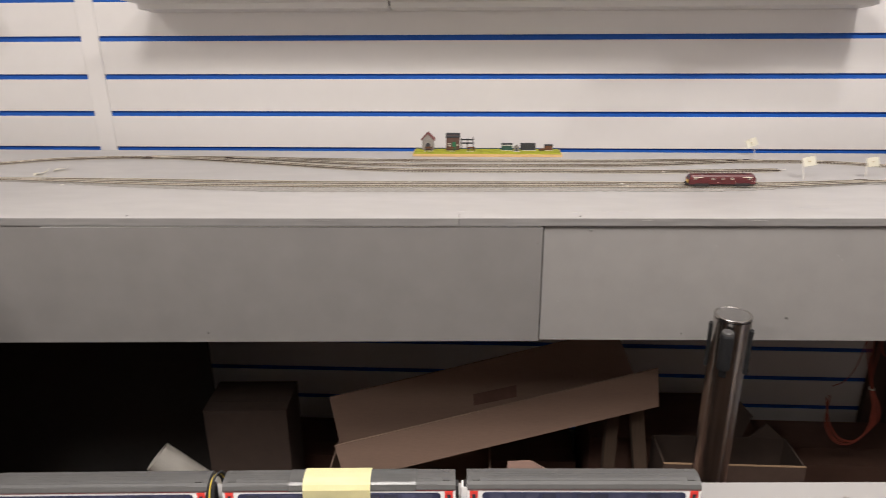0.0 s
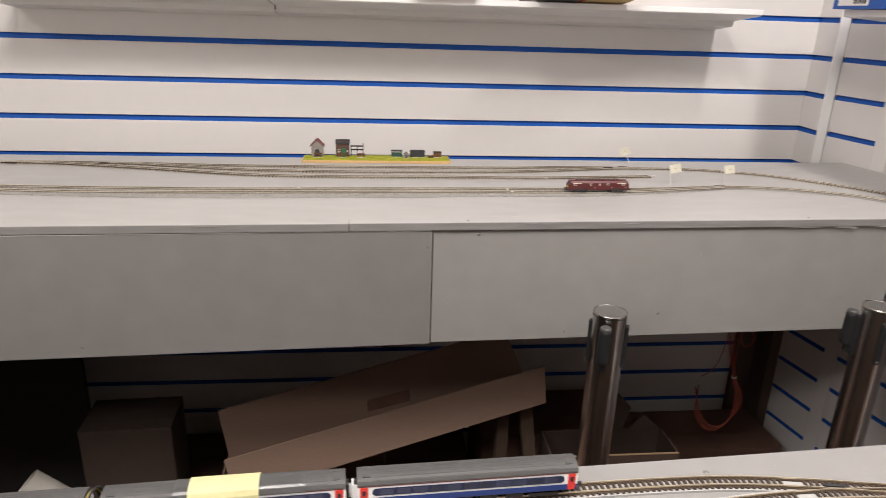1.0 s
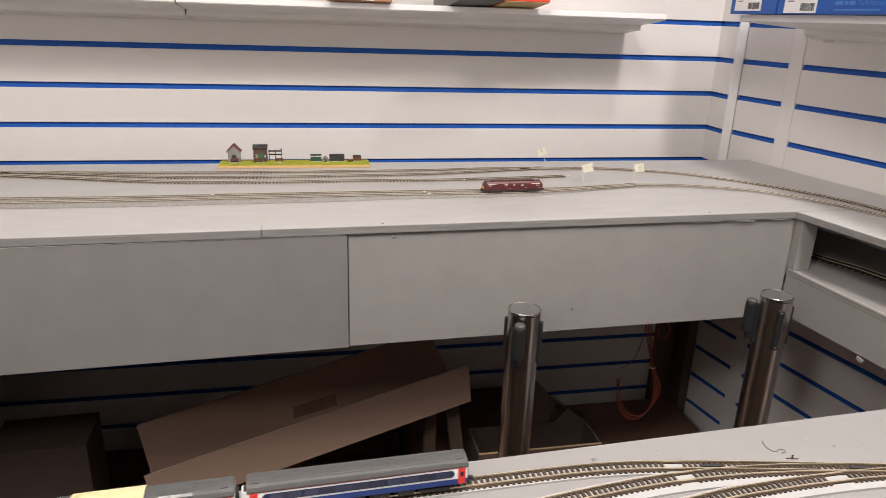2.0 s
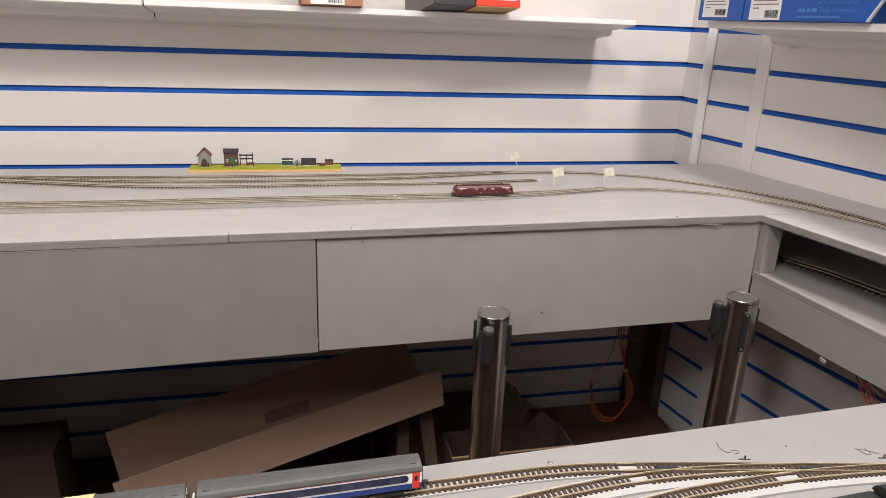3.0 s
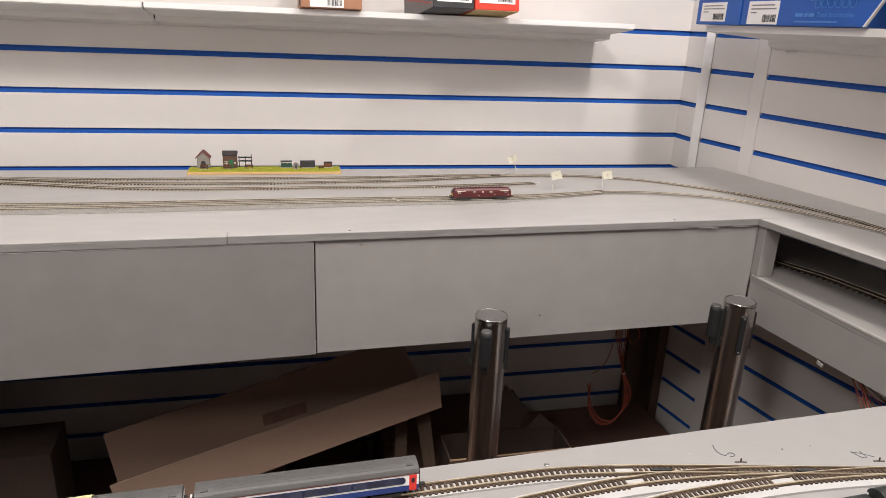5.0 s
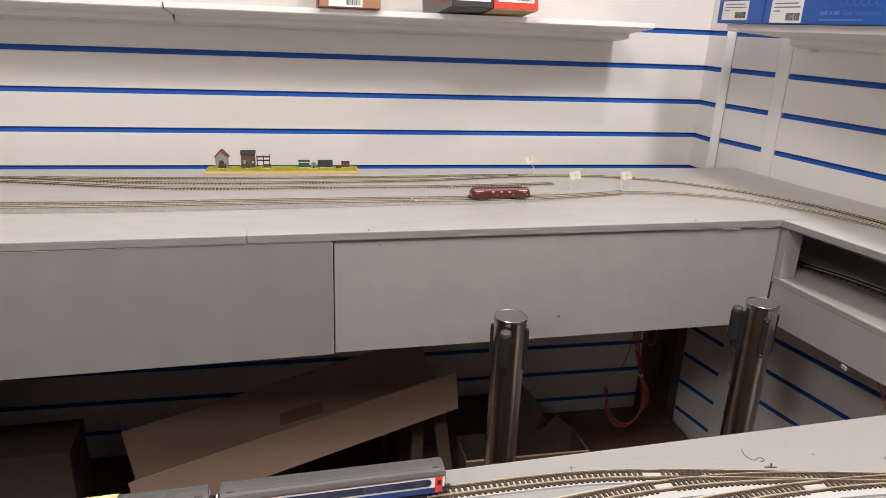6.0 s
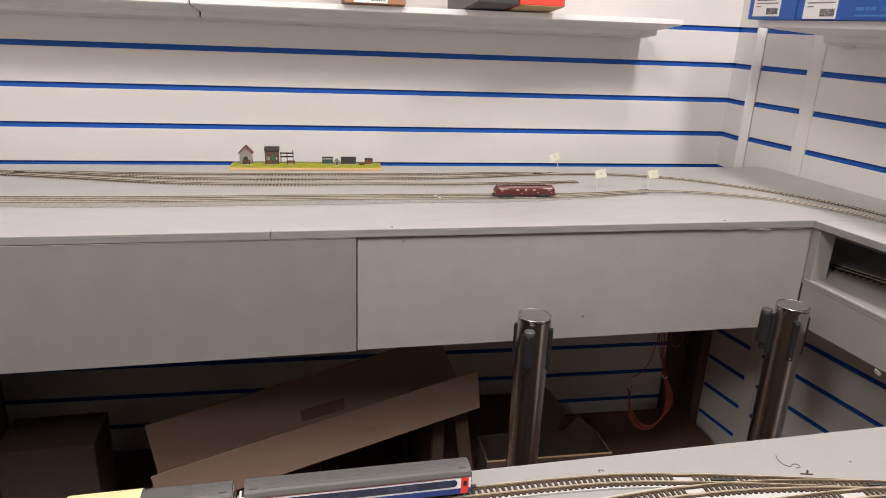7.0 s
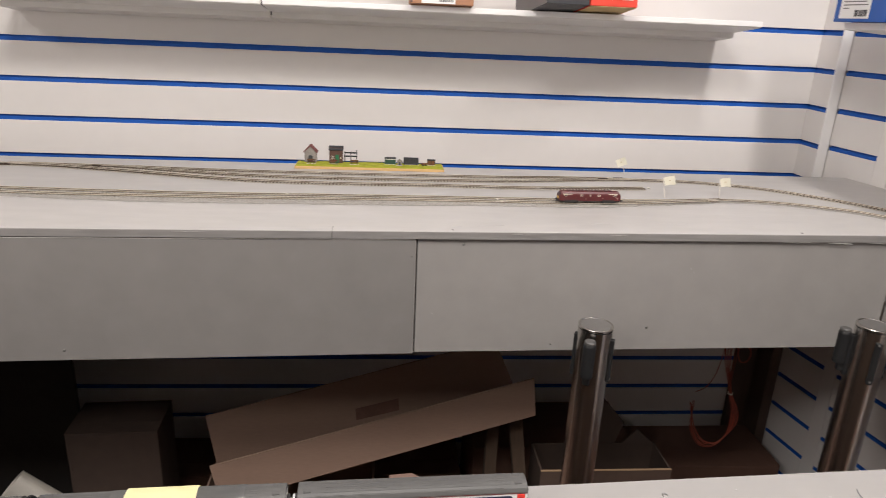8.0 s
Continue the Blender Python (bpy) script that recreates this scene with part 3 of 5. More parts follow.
REAR_2 = [(-0.33, 1.776), (-0.25, 1.770), (-0.161, 1.750), (-0.06, 1.730), (0.038, 1.720), (0.189, 1.716), (0.349, 1.722), (0.484, 1.735), (0.581, 1.752), (0.671, 1.769), (0.737, 1.777),
          (0.839, 1.776), (0.913, 1.764), (1.011, 1.726), (1.087, 1.67), (1.166, 1.588), (1.224, 1.494), (1.259, 1.39), (1.268, 1.337), (1.325, 1.10), (1.395, 0.7), (1.44, 0.45)]
REAR_3 = [(-1.6, 1.47), (-1.2, 1.53), (-0.95, 1.615), (-0.738, 1.710), (-0.65, 1.748), (-0.54, 1.768), (-0.47, 1.770), (-0.384, 1.763), (-0.296, 1.745), (-0.175, 1.718), (-0.06, 1.690),
          (0.045, 1.675), (0.192, 1.671), (0.346, 1.676), (0.509, 1.683), (0.687, 1.698), (0.763, 1.706)]
MAIN_1 = [(-1.7, 1.44), (-1.2, 1.53), (-0.9, 1.58), (-0.66, 1.598), (-0.45, 1.599), (-0.34, 1.596), (-0.24, 1.592), (-0.04, 1.589), (0.148, 1.594), (0.34, 1.598), (0.60, 1.600), (0.714, 1.604), (0.777, 1.611),
          (0.85, 1.621), (0.915, 1.622), (0.998, 1.607), (1.088, 1.569), (1.129, 1.536), (1.181, 1.472), (1.214, 1.408), (1.234, 1.364), (1.255, 1.303), (1.290, 1.10), (1.36, 0.7), (1.40, 0.45)]
MAIN_2 = [(-0.62, 1.596), (-0.53, 1.588), (-0.44, 1.577), (-0.33, 1.568), (-0.23, 1.565), (-0.03, 1.565), (0.15, 1.570), (0.34, 1.575), (0.595, 1.577), (0.707, 1.587), (0.792, 1.603), (0.87, 1.619)]


def drawn_back(pts, by):
    """Shifts the western and middle stretch of a track towards the wall."""
    return [(x, y + by * max(0.1, min(1.0, (0.58 - x) / 0.26))) for x, y in pts]


REAR_1, REAR_2, REAR_3 = drawn_back(REAR_1, 0.009), drawn_back(REAR_2, 0.012), drawn_back(REAR_3, 0.015)
track("track", REAR_1, UP, "rear siding track of the upper layout")
track("track", REAR_2, UP + 0.0002, "rear loop track curving round onto the east wing")
track("track", REAR_3, UP + 0.0004, "siding track with an open end on the upper layout")


def ballast(pts, width, front=(), deep=0.0019):
    """Loose grey ballast with an uneven edge; front lists how far it spills forward at given x."""
    bm = bmesh.new()
    rows = []
    for q, d in smooth_path(pts, 0.004):
        side = Vector((-d.y, d.x, 0))
        lo = -width / 2
        for (xa, fa), (xb, fb) in zip(front, front[1:]):
            if xa <= q.x < xb:
                lo = -(fa + (fb - fa) * (q.x - xa) / (xb - xa))
        lo -= 0.0035 * noise.noise(Vector((q.x * 90, 3, 0))) + random.uniform(0, 0.0022)
        hi = width / 2 + random.uniform(0, 0.002)
        row = []
        for k in range(15):
            f = k / 14
            p = q + side * (lo + (hi - lo) * f)
            h = 0.0 if k in (0, 14) else (deep * 0.2 if k < 2 else deep * 0.65 if k < 4 else deep) + 0.0005 * random.random()
            row.append(bm.verts.new((p.x + random.uniform(-0.001, 0.001), p.y, TOP + 0.0005 + h)))
        rows.append(row)
    for p, q in zip(rows, rows[1:]):
        for i in range(14):
            bm.faces.new((p[i], p[i + 1], q[i + 1], q[i]))
    return bm


for pts in (REAR_1, REAR_2, REAR_3):
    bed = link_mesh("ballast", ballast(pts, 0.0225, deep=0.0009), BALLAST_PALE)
    tagged(bed, "thin grey granular ballast between the rear sleepers", "ballast", kind="stuff")
bed = link_mesh("ballast", ballast(MAIN_1, 0.024, deep=0.0015), BALLAST)
tagged(bed, "grey granular ballast under the main tracks", "ballast", kind="stuff")
bed = link_mesh("ballast", ballast(MAIN_2, 0.022, ((-0.62, 0.010), (-0.45, 0.014), (-0.28, 0.020), (-0.16, 0.028), (0.30, 0.028), (0.40, 0.021), (0.60, 0.019), (0.72, 0.011), (0.88, 0.008)), 0.0015), BALLAST)
tagged(bed, "grey granular ballast spilling in front of the main tracks", "ballast", kind="stuff")
track("track", MAIN_1, UP + 0.0001, "ballasted main track of the upper layout", rail_h=0.0018, ties=SLEEPER_DUSTED)
track("track", MAIN_2, UP + 0.0002, "ballasted second main track joining at points", rail_h=0.0018, ties=SLEEPER_DUSTED)
LOWER = [(1.1391, 1.6236), (1.1698, 1.5213), (1.1995, 1.4446), (1.2209, 1.3935), (1.2352, 1.3322), (1.2475, 1.2657), (1.2618, 1.1635), (1.3027, 0.8056), (1.3487, 0.2944)]
track("track", LOWER, 0.9846, "larger gauge track on the lower ledge", gauge=0.0165, pitch=0.0120, span=0.033, rail_h=0.0022, tie=(0.0042, 0.0025), singly=(1.10, 1.30), far=False)

NEAR_1 = [(-1.5, 0.70), (-0.6, 0.765), (-0.13, 0.798), (0.04, 0.808), (0.20, 0.8175), (0.354, 0.8245), (0.434, 0.8268), (0.481, 0.8255), (0.527, 0.8200), (0.573, 0.8125), (0.619, 0.8045), (0.665, 0.7960), (0.713, 0.7875), (0.80, 0.772), (0.93, 0.748), (1.06, 0.722)]
NEAR_2 = [(-0.2, 0.66), (0.1, 0.728), (0.30, 0.7735), (0.40, 0.793), (0.467, 0.8025), (0.516, 0.8065), (0.564, 0.8065), (0.613, 0.8030), (0.66, 0.7965)]
NEAR_3 = [(0.1, 0.665), (0.30, 0.722), (0.45, 0.765), (0.531, 0.7815), (0.58, 0.7860), (0.63, 0.7880), (0.675, 0.7875), (0.734, 0.7835), (0.79, 0.774)]
NEAR_4 = [(0.2, 0.62), (0.45, 0.702), (0.55, 0.729), (0.64, 0.7425), (0.72, 0.7455), (0.80, 0.744), (0.93, 0.733), (1.06, 0.712)]
for k, pts in enumerate((NEAR_1, NEAR_2, NEAR_3, NEAR_4)):
    tagged(link_mesh("underlay", ribbon(smooth_path(pts, 0.006), -0.0020 if k else -0.0006, 0.0225 if k else 0.0145, NEAR + 0.0002, NEAR + 0.00168 + 0.00015 * k), ROADBED), "white foam underlay strip beneath the near track", "underlay")
NZ = NEAR + 0.0016
for pts, label in ((NEAR_1, "near track carrying the coaches"), (NEAR_2, "near track joining through points"), (NEAR_3, "near siding track joining through points"), (NEAR_4, "near track under the dark locomotive")):
    lim = (0.30, 0.66) if pts is not NEAR_4 else (0.5, 0.66)
    if pts is NEAR_1:
        lim = (0.33, 0.82)
    NZ = NZ + 0.00015
    track("track", pts, NZ, label, head=0.0007, tie=(0.0022, 0.0012), span=0.0138, pitch=0.0045, rail_h=0.0018, singly=lim, far=False, skip=((0.516, 0.531),) if pts is NEAR_2 else ((0.632, 0.647),) if pts is NEAR_3 else ((0.515, 0.529), (0.632, 0.645)) if pts is NEAR_1 else ())

# ------------------------------------------------------------------ marks and fittings on the boards
marks = [o for o in bpy.data.objects if o.name == "near_board"][0]
upper = [o for o in bpy.data.objects if o.name == "layout_board"][0]
MZ = NEAR + 0.0002
wire("pencil_mark", [(0.6145, 0.844, MZ), (0.6125, 0.838, MZ), (0.6130, 0.832, MZ), (0.6165, 0.829, MZ), (0.6200, 0.831, MZ), (0.6235, 0.831, MZ), (0.6245, 0.828, MZ), (0.6195, 0.8265, MZ)], 0.00042, PENCIL, marks)
wire("pencil_mark", [(0.743, 0.806, MZ), (0.737, 0.811, MZ), (0.728, 0.816, MZ)], 0.00036, PENCIL, marks)
wire("pencil_mark", [(0.728, 0.816, MZ), (0.7345, 0.8065, MZ), (0.7365, 0.815, MZ)], 0.00036, PENCIL, marks)
for x, y, r in ((0.463, 0.841, 0.0023), (0.671, 0.829, 0.0010), (0.86, 0.86, 0.0020)):
    part("screw", lathe([(0, 0.0004), (r * 0.6, 0.0008), (r, 0.0003), (r, -0.002)], 14), SCREW, marks, at=pose(x, y, NEAR))
for x, y in ((0.6235, 0.8185), (0.742, 0.8005)):
    lever = thing("point_lever", "small dark point lever beside the track", "point lever", pose(x, y, NEAR, 0, 0, -10), "point levers")
    part("tie_bar", box(-0.0050, 0.0050, -0.0005, 0.0005, 0.0, 0.0006, 0.0001), SLEEPER, lever)
    part("knob", lathe([(0, 0.0040), (0.0006, 0.0037), (0.0008, 0.0028), (0.0005, 0.0014), (0.0009, 0.0010)], 10), SLEEPER, lever)
for x, y, a in ((0.5495, 0.8160, -9), (0.6670, 0.7960, -10)):
    cover = thing("point_cover", "flat black cover plate over the point blades", "point cover", pose(x, y, NEAR + 0.0030, 0, 0, a), "point covers")
    part("plate", box(-0.0085, 0.0085, -0.0013, 0.0013, 0.0, 0.0012, 0.0003), MODEL_BLACK, cover)
# screws and scuffs on the upper board edge
for x in (0.357, -0.32, 0.92):
    part("screw", lathe([(0, 0.0004), (0.0012, 0.0007), (0.002, 0.0003), (0.002, -0.001)], 12), SCREW, upper, at=pose(x, LIP_Y + SKEW * (x - 0.1) + 0.008, TOP + 0.0003))


SCUFF = mat("pale_scuff", (0.33, 0.315, 0.305), 0.6, grain=0.2, scale=200)
SCRATCH = mat("faint_scratch", (0.47, 0.452, 0.44), 0.5, grain=0.2, scale=200)
near = [o for o in bpy.data.objects if o.name == "fascia"][0]
for x, z, w, a in ((0.742, 1.030, 0.006, 60), (0.748, 1.024, 0.004, 55), (0.838, 0.990, 0.005, 70), (0.330, 0.955, 0.004, 40), (0.56, 1.045, 0.004, 30)):
    part("scuff", box(-w / 2, w / 2, -0.0003, 0.0002, -0.0005, 0.0005, 0.0001), SCUFF, near, "small pale scuff", at=pose(x, FASCIA_Y + SKEW * (x - 0.1) - (0.0032 if x < 0.3 else 0.0002), z, 0, a, 0))
for x, y, w, a in ((0.655, 0.8415, 0.004, 20), (0.700, 0.830, 0.003, -30), (0.588, 0.836, 0.0025, 10), (0.810, 0.842, 0.003, 40), (0.52, 0.8455, 0.002, 0), (0.905, 0.850, 0.004, 15)):
    part("scuff", box(-w / 2, w / 2, -0.0004, 0.0004, 0.0, 0.0004, 0.0001), SCUFF, marks, "small pale scuff", at=pose(x, y, NEAR - 0.0001, 0, 0, a))
for x, y, w, a in ((0.36, 1.432, 0.030, 3), (0.415, 1.440, 0.050, 2), (0.18, 1.428, 0.020, 30), (0.72, 1.47, 0.060, 4), (0.60, 1.462, 0.035, 3), (-0.35, 1.45, 0.03, 0)):
    part("scuff", box(-w / 2, w / 2, -0.0006, 0.0006, 0.0, 0.0003, 0.0001), SCRATCH, upper, "faint pale scratch", at=pose(x, y, TOP - 0.0001, 0, 0, a))


def glue_blob(x, y, z):
    bm = bmesh.new()
    bmesh.ops.create_icosphere(bm, subdivisions=2, radius=1.0)
    for v in bm.verts:
        v.co *= 1 + 0.25 * noise.noise(v.co * 2 + Vector((x * 50, y * 50, 0)))
    bmesh.ops.scale(bm, vec=(0.0030, 0.0022, 0.0013), verts=bm.verts)
    ob = link_mesh("glue_blob", bm, PAPER, at=pose(x, y, z))
    return tagged(ob, "small white blob of filler at a rail joint", "filler blob", group="filler blobs")


for x, y in ((0.452, 1.594), (0.458, 1.577), (0.545, 1.683), (0.086, 1.594), (0.77, 1.706), (0.812, 1.6045), (-0.52, 1.559)):
    glue_blob(x, y, TOP + 0.003)
for x, y, a in ((0.735, 1.789, 8), (-0.47, 1.777, 0), (0.70, 1.779, 5), (-0.30, 1.783, 0), (-0.575, 1.60, 0), (0.87, 1.632, 5)):
    motor = thing("point_motor", "small dark point spring housing beside the points", "point motor", pose(x, y, TOP + 0.001, 0, 0, a), "point motors")
    part("housing", box(-0.011, 0.011, -0.002, 0.002, 0, 0.003, 0.0008), SLEEPER, motor)


# ------------------------------------------------------------------ diesel locomotive
def diesel():
    t = thing("diesel_locomotive", "maroon model diesel locomotive with white framed windows and black bogies", "model locomotive")
    L, W = 0.118, 0.0092
    prof = [(-W, 0.0), (-W * 1.02, 0.004), (-W, 0.0122), (-W * 0.90, 0.0155), (-W * 0.62, 0.0192), (0, 0.0203), (W * 0.62, 0.0192), (W * 0.90, 0.0155), (W, 0.0122), (W * 1.02, 0.004), (W, 0.0)]
    bm = bmesh.new()
    rings = []
    for x, s, up in ((0.0, 0.82, 0.0095), (0.0010, 0.94, 0.0120), (0.0032, 0.98, 0.0178), (0.0050, 1.0, 0.0203), (0.030, 1, 0.0203), (0.059, 1, 0.0203), (0.088, 1, 0.0203), (L - 0.0050, 1.0, 0.0203), (L - 0.0032, 0.98, 0.0178), (L - 0.0010, 0.94, 0.0120), (L, 0.82, 0.0095)):
        rings.append([bm.verts.new((x - L / 2, y * s, min(z, up) if z > 0.004 else z)) for y, z in prof])
    n = len(prof)
    for p, q in zip(rings, rings[1:]):
        for i in range(n):
            bm.faces.new((p[i], p[(i + 1) % n], q[(i + 1) % n], q[i]))
    bm.faces.new(rings[0][::-1])
    bm.faces.new(rings[-1])
    bmesh.ops.translate(bm, vec=(0, 0, 0.0065), verts=bm.verts)
    part("body", bm, MAROON, t)
    part("skirt", box(-L / 2 + 0.003, L / 2 - 0.003, -0.0082, 0.0082, 0.0042, 0.0068, 0.0004), UNDERFRAME, t)
    for s in (-1, 1):
        for x in (-0.0165, 0.0, 0.0165):
            w = 0.0025 if x else 0.0017
            frame_bm = box(x - w, x + w, s * 0.0093 - 0.0005, s * 0.0093 + 0.0005, 0.0163, 0.0203, 0.0002)
            pane = part("window", frame_bm, CREAM, t, "cream window frame")
            part("pane", box(x - w * 0.55, x + w * 0.55, s * 0.0099 - 0.0002, s * 0.0099 + 0.0002, 0.0172, 0.0194), GLASS_DARK, pane)
        for x in (-0.047, 0.047):
            pane = part("cab_window", box(x - 0.0027, x + 0.0027, s * 0.0091 - 0.0005, s * 0.0091 + 0.0005, 0.0158, 0.0200, 0.0002), CREAM, t, "cream cab window frame")
            part("pane", box(x - 0.0019, x + 0.0019, s * 0.0097 - 0.0002, s * 0.0097 + 0.0002, 0.0165, 0.0194), GLASS_DARK, pane)
        for e in (-1, 1):
            part("cab_band", box(e * 0.0435 - 0.0085, e * 0.0435 + 0.0085, s * 0.0090 - 0.0004, s * 0.0090 + 0.0003, 0.0202, 0.0216, 0.0002), CREAM, t, "cream band over the cab windows")
        for k in range(7):
            x = -0.039 + k * 0.013
            part("door_line", box(x - 0.0002, x + 0.0002, s * 0.0094 - 0.0002, s * 0.0094 + 0.0002, 0.0085, 0.0200), MAROON_DARK, t)
        for x, z in ((-0.008, 0.0102), (0.024, 0.0108), (0.052, 0.0112)):
            part("data_panel", box(x - 0.0011, x + 0.0011, s * 0.0095 - 0.0002, s * 0.0095 + 0.0002, z, z + 0.0011), CREAM, t, "tiny cream panel")
    for k in range(10):
        x = -0.040 + k * 0.0088
        part("roof_vent", box(x - 0.0031, x + 0.0031, -0.0040, 0.0040, 0.0262, 0.0275, 0.0004), MAROON_DARK, t)
    for e in (-1, 1):
        x = e * (L / 2 - 0.0030)
        part("windscreen", box(-0.0004, 0.0004, -0.0066, 0.0066, 0.0, 0.0042, 0.0002), GLASS_DARK, t, at=pose(e * (L / 2 - 0.0012), 0, 0.0188, 0, -e * 20, 0))
        part("nose_panel", box(-0.0004, 0.0004, -0.0060, 0.0060, 0.0, 0.0052, 0.0003), NOSE_YELLOW if e < 0 else MAROON_DARK, t, at=pose(e * (L / 2 + 0.0002), 0, 0.0095, 0, -e * 6, 0))
        part("buffer_beam", box(x - 0.001, x + 0.0035 * e + 0.001, -0.0080, 0.0080, 0.0050, 0.0080, 0.0004) if e > 0 else box(x - 0.0045, x + 0.001, -0.0080, 0.0080, 0.0050, 0.0080, 0.0004), UNDERFRAME, t)
        for s in (-1, 1):
            part("buffer", lathe([(0, 0.0040), (0.0012, 0.0040), (0.0012, 0.0034), (0.0005, 0.0034), (0.0005, 0)], 10), UNDERFRAME, t, at=pose(e * (L / 2), s * 0.0055, 0.0066, 0, e * 90, 0))
        part("coupling", box(-0.0035, 0.0035, -0.0022, 0.0022, 0.0036, 0.0052, 0.0004), UNDERFRAME, t, at=pose(e * (L / 2 + 0.0015), 0, 0))
        bogie = part("bogie", box(-0.014, 0.014, -0.0078, 0.0078, 0.0016, 0.0046, 0.0006), UNDERFRAME, t, at=pose(e * 0.036, 0, 0))
        for s in (-1, 1):
            part("side_frame", box(-0.0125, 0.0125, s * 0.0094 - 0.0005, s * 0.0094 + 0.0005, 0.0030, 0.0082, 0.0003), UNDERFRAME, bogie)
        for x in (-0.0088, 0.0088):
            for s in (-1, 1):
                part("wheel", lathe([(0, 0.0008), (0.0032, 0.0008), (0.0032, -0.0004), (0.0036, -0.0008), (0, -0.0008)], 16), UNDERFRAME, bogie, at=pose(x, s * 0.0058, 0.0036, 90, 0, 0))
    return t


RAIL_UP = UP + 0.0002 + 0.0017 + 0.0018
diesel().matrix_world = pose(0.6120, 1.5785, RAIL_UP, 0, 0, 2.2) @ Matrix.Diagonal((0.945, 1, 0.80, 1))


# ------------------------------------------------------------------ coaches
def roof_z(y, W=0.0093):
    """Height of the coach roof at a distance from its middle line."""
    prof = [(0, 0.0264), (0.35, 0.0261), (0.66, 0.0252), (0.86, 0.0238), (0.98, 0.0218), (1.0, 0.0209)]
    u = min(1.0, abs(y) / W)
    for (a, za), (b, zb) in zip(prof, prof[1:]):
        if u <= b:
            return za + (zb - za) * (u - a) / (b - a)


def rounded_bar(x0, x1, y0, y1, z0, z1):
    """A thin plate with half-round ends."""
    r, zc = (z1 - z0) / 2, (z0 + z1) / 2
    ring = [(x1 - r + r * math.sin(a * math.pi / 8), zc + r * math.cos(a * math.pi / 8)) for a in range(9)]
    ring += [(x0 + r - r * math.sin(a * math.pi / 8), zc - r * math.cos(a * math.pi / 8)) for a in range(9)]
    bm = bmesh.new()
    f = [bm.verts.new((x, y0, z)) for x, z in ring]
    b = [bm.verts.new((x, y1, z)) for x, z in ring]
    bm.faces.new(f)
    bm.faces.new(b[::-1])
    for i in range(len(ring)):
        j = (i + 1) % len(ring)
        bm.faces.new((f[j], f[i], b[i], b[j]))
    return bm


def coach(label):
    """A white, blue and red multiple-unit coach, 153 mm long."""
    t = thing("coach", label, "model coach", group="coach train")
    L, W = 0.152, 0.0093
    x0 = -L / 2
    part("lower_body", box(x0, -x0, -W, W, 0.0068, 0.0112, 0.0004), COACH_BLUE, t, "dark blue lower body")
    part("upper_body", box(x0, -x0, -W + 0.0001, W - 0.0001, 0.0113, 0.0205, 0.0004), COACH_WHITE, t, "white upper body")
    part("gutter", box(x0 + 0.0003, -x0 - 0.0003, -W - 0.0003, W + 0.0003, 0.0205, 0.0208), MAROON, t, "thin dark red cantrail line")
    prof = [(-W, 0.0209), (-W * 0.98, 0.0218), (-W * 0.86, 0.0238), (-W * 0.66, 0.0252), (-W * 0.35, 0.0261), (0, 0.0264), (W * 0.35, 0.0261), (W * 0.66, 0.0252), (W * 0.86, 0.0238), (W * 0.98, 0.0218), (W, 0.0209)]
    roof = part("roof", prism(prof, L, m=Matrix.Translation((x0, 0, 0))), ROOF_GREY, t, "ribbed grey roof")
    for a in range(-4, 5):
        y = a * 0.0019
        z = roof_z(y)
        part("roof_rib", box(x0 + 0.012, -x0 - 0.012, y - 0.0002, y + 0.0002, z - 0.0008, z + 0.00006), ROOF_GREY, roof)
    for x in (x0 + 0.006, -x0 - 0.006):
        for y in (-0.0045, 0.0035):
            z = roof_z(y)
            part("roof_hatch", box(x - 0.0024, x + 0.0024, y - 0.0014, y + 0.0014, z - 0.001, z + 0.0003, 0.0001), ROOF_GREY, roof)
    for s in (-1, 1):
        band = part("window_band", rounded_bar(x0 + 0.0098, -x0 - 0.0098, s * W - 0.0004, s * W + 0.00035, 0.0133, 0.0188), COACH_BAND, t, "dark window band")
        for k in range(11):
            x = x0 + 0.0195 + k * 0.0113
            part("window", box(x - 0.0046, x + 0.0046, s * (W + 0.0004) - 0.0001, s * (W + 0.0004) + 0.0002, 0.0140, 0.0181, 0.0001), COACH_GLASS, band)
        for e in (-1, 1):
            door = part("door", box(e * (-x0 - 0.0044) - 0.0027, e * (-x0 - 0.0044) + 0.0027, s * W - 0.0004, s * W + 0.0004, 0.0072, 0.0200, 0.0003), COACH_RED, t, "red passenger door")
            part("window", box(e * (-x0 - 0.0044) - 0.0011, e * (-x0 - 0.0044) + 0.0011, s * (W + 0.0005) - 0.0002, s * (W + 0.0005) + 0.0002, 0.0140, 0.0175), GLASS_DARK, door)
        for k in range(5):
            x = -0.040 + k * 0.018
            part("equipment_box", box(x - 0.006, x + 0.006, s * 0.0062 - 0.0016, s * 0.0062 + 0.0016, 0.0022, 0.0056, 0.0004), UNDERFRAME, t)
    part("underframe", box(x0 + 0.003, -x0 - 0.003, -0.0058, 0.0058, 0.0040, 0.0056), UNDERFRAME, t)
    for e in (-1, 1):
        part("gangway", box(e * (-x0 + 0.0010) - 0.0012, e * (-x0 + 0.0010) + 0.0012, -0.0032, 0.0032, 0.0060, 0.0190, 0.0003), UNDERFRAME, t)
        bogie = part("bogie", box(-0.011, 0.011, -0.0074, 0.0074, 0.0016, 0.0042, 0.0005), UNDERFRAME, t, at=pose(e * 0.053, 0, 0))
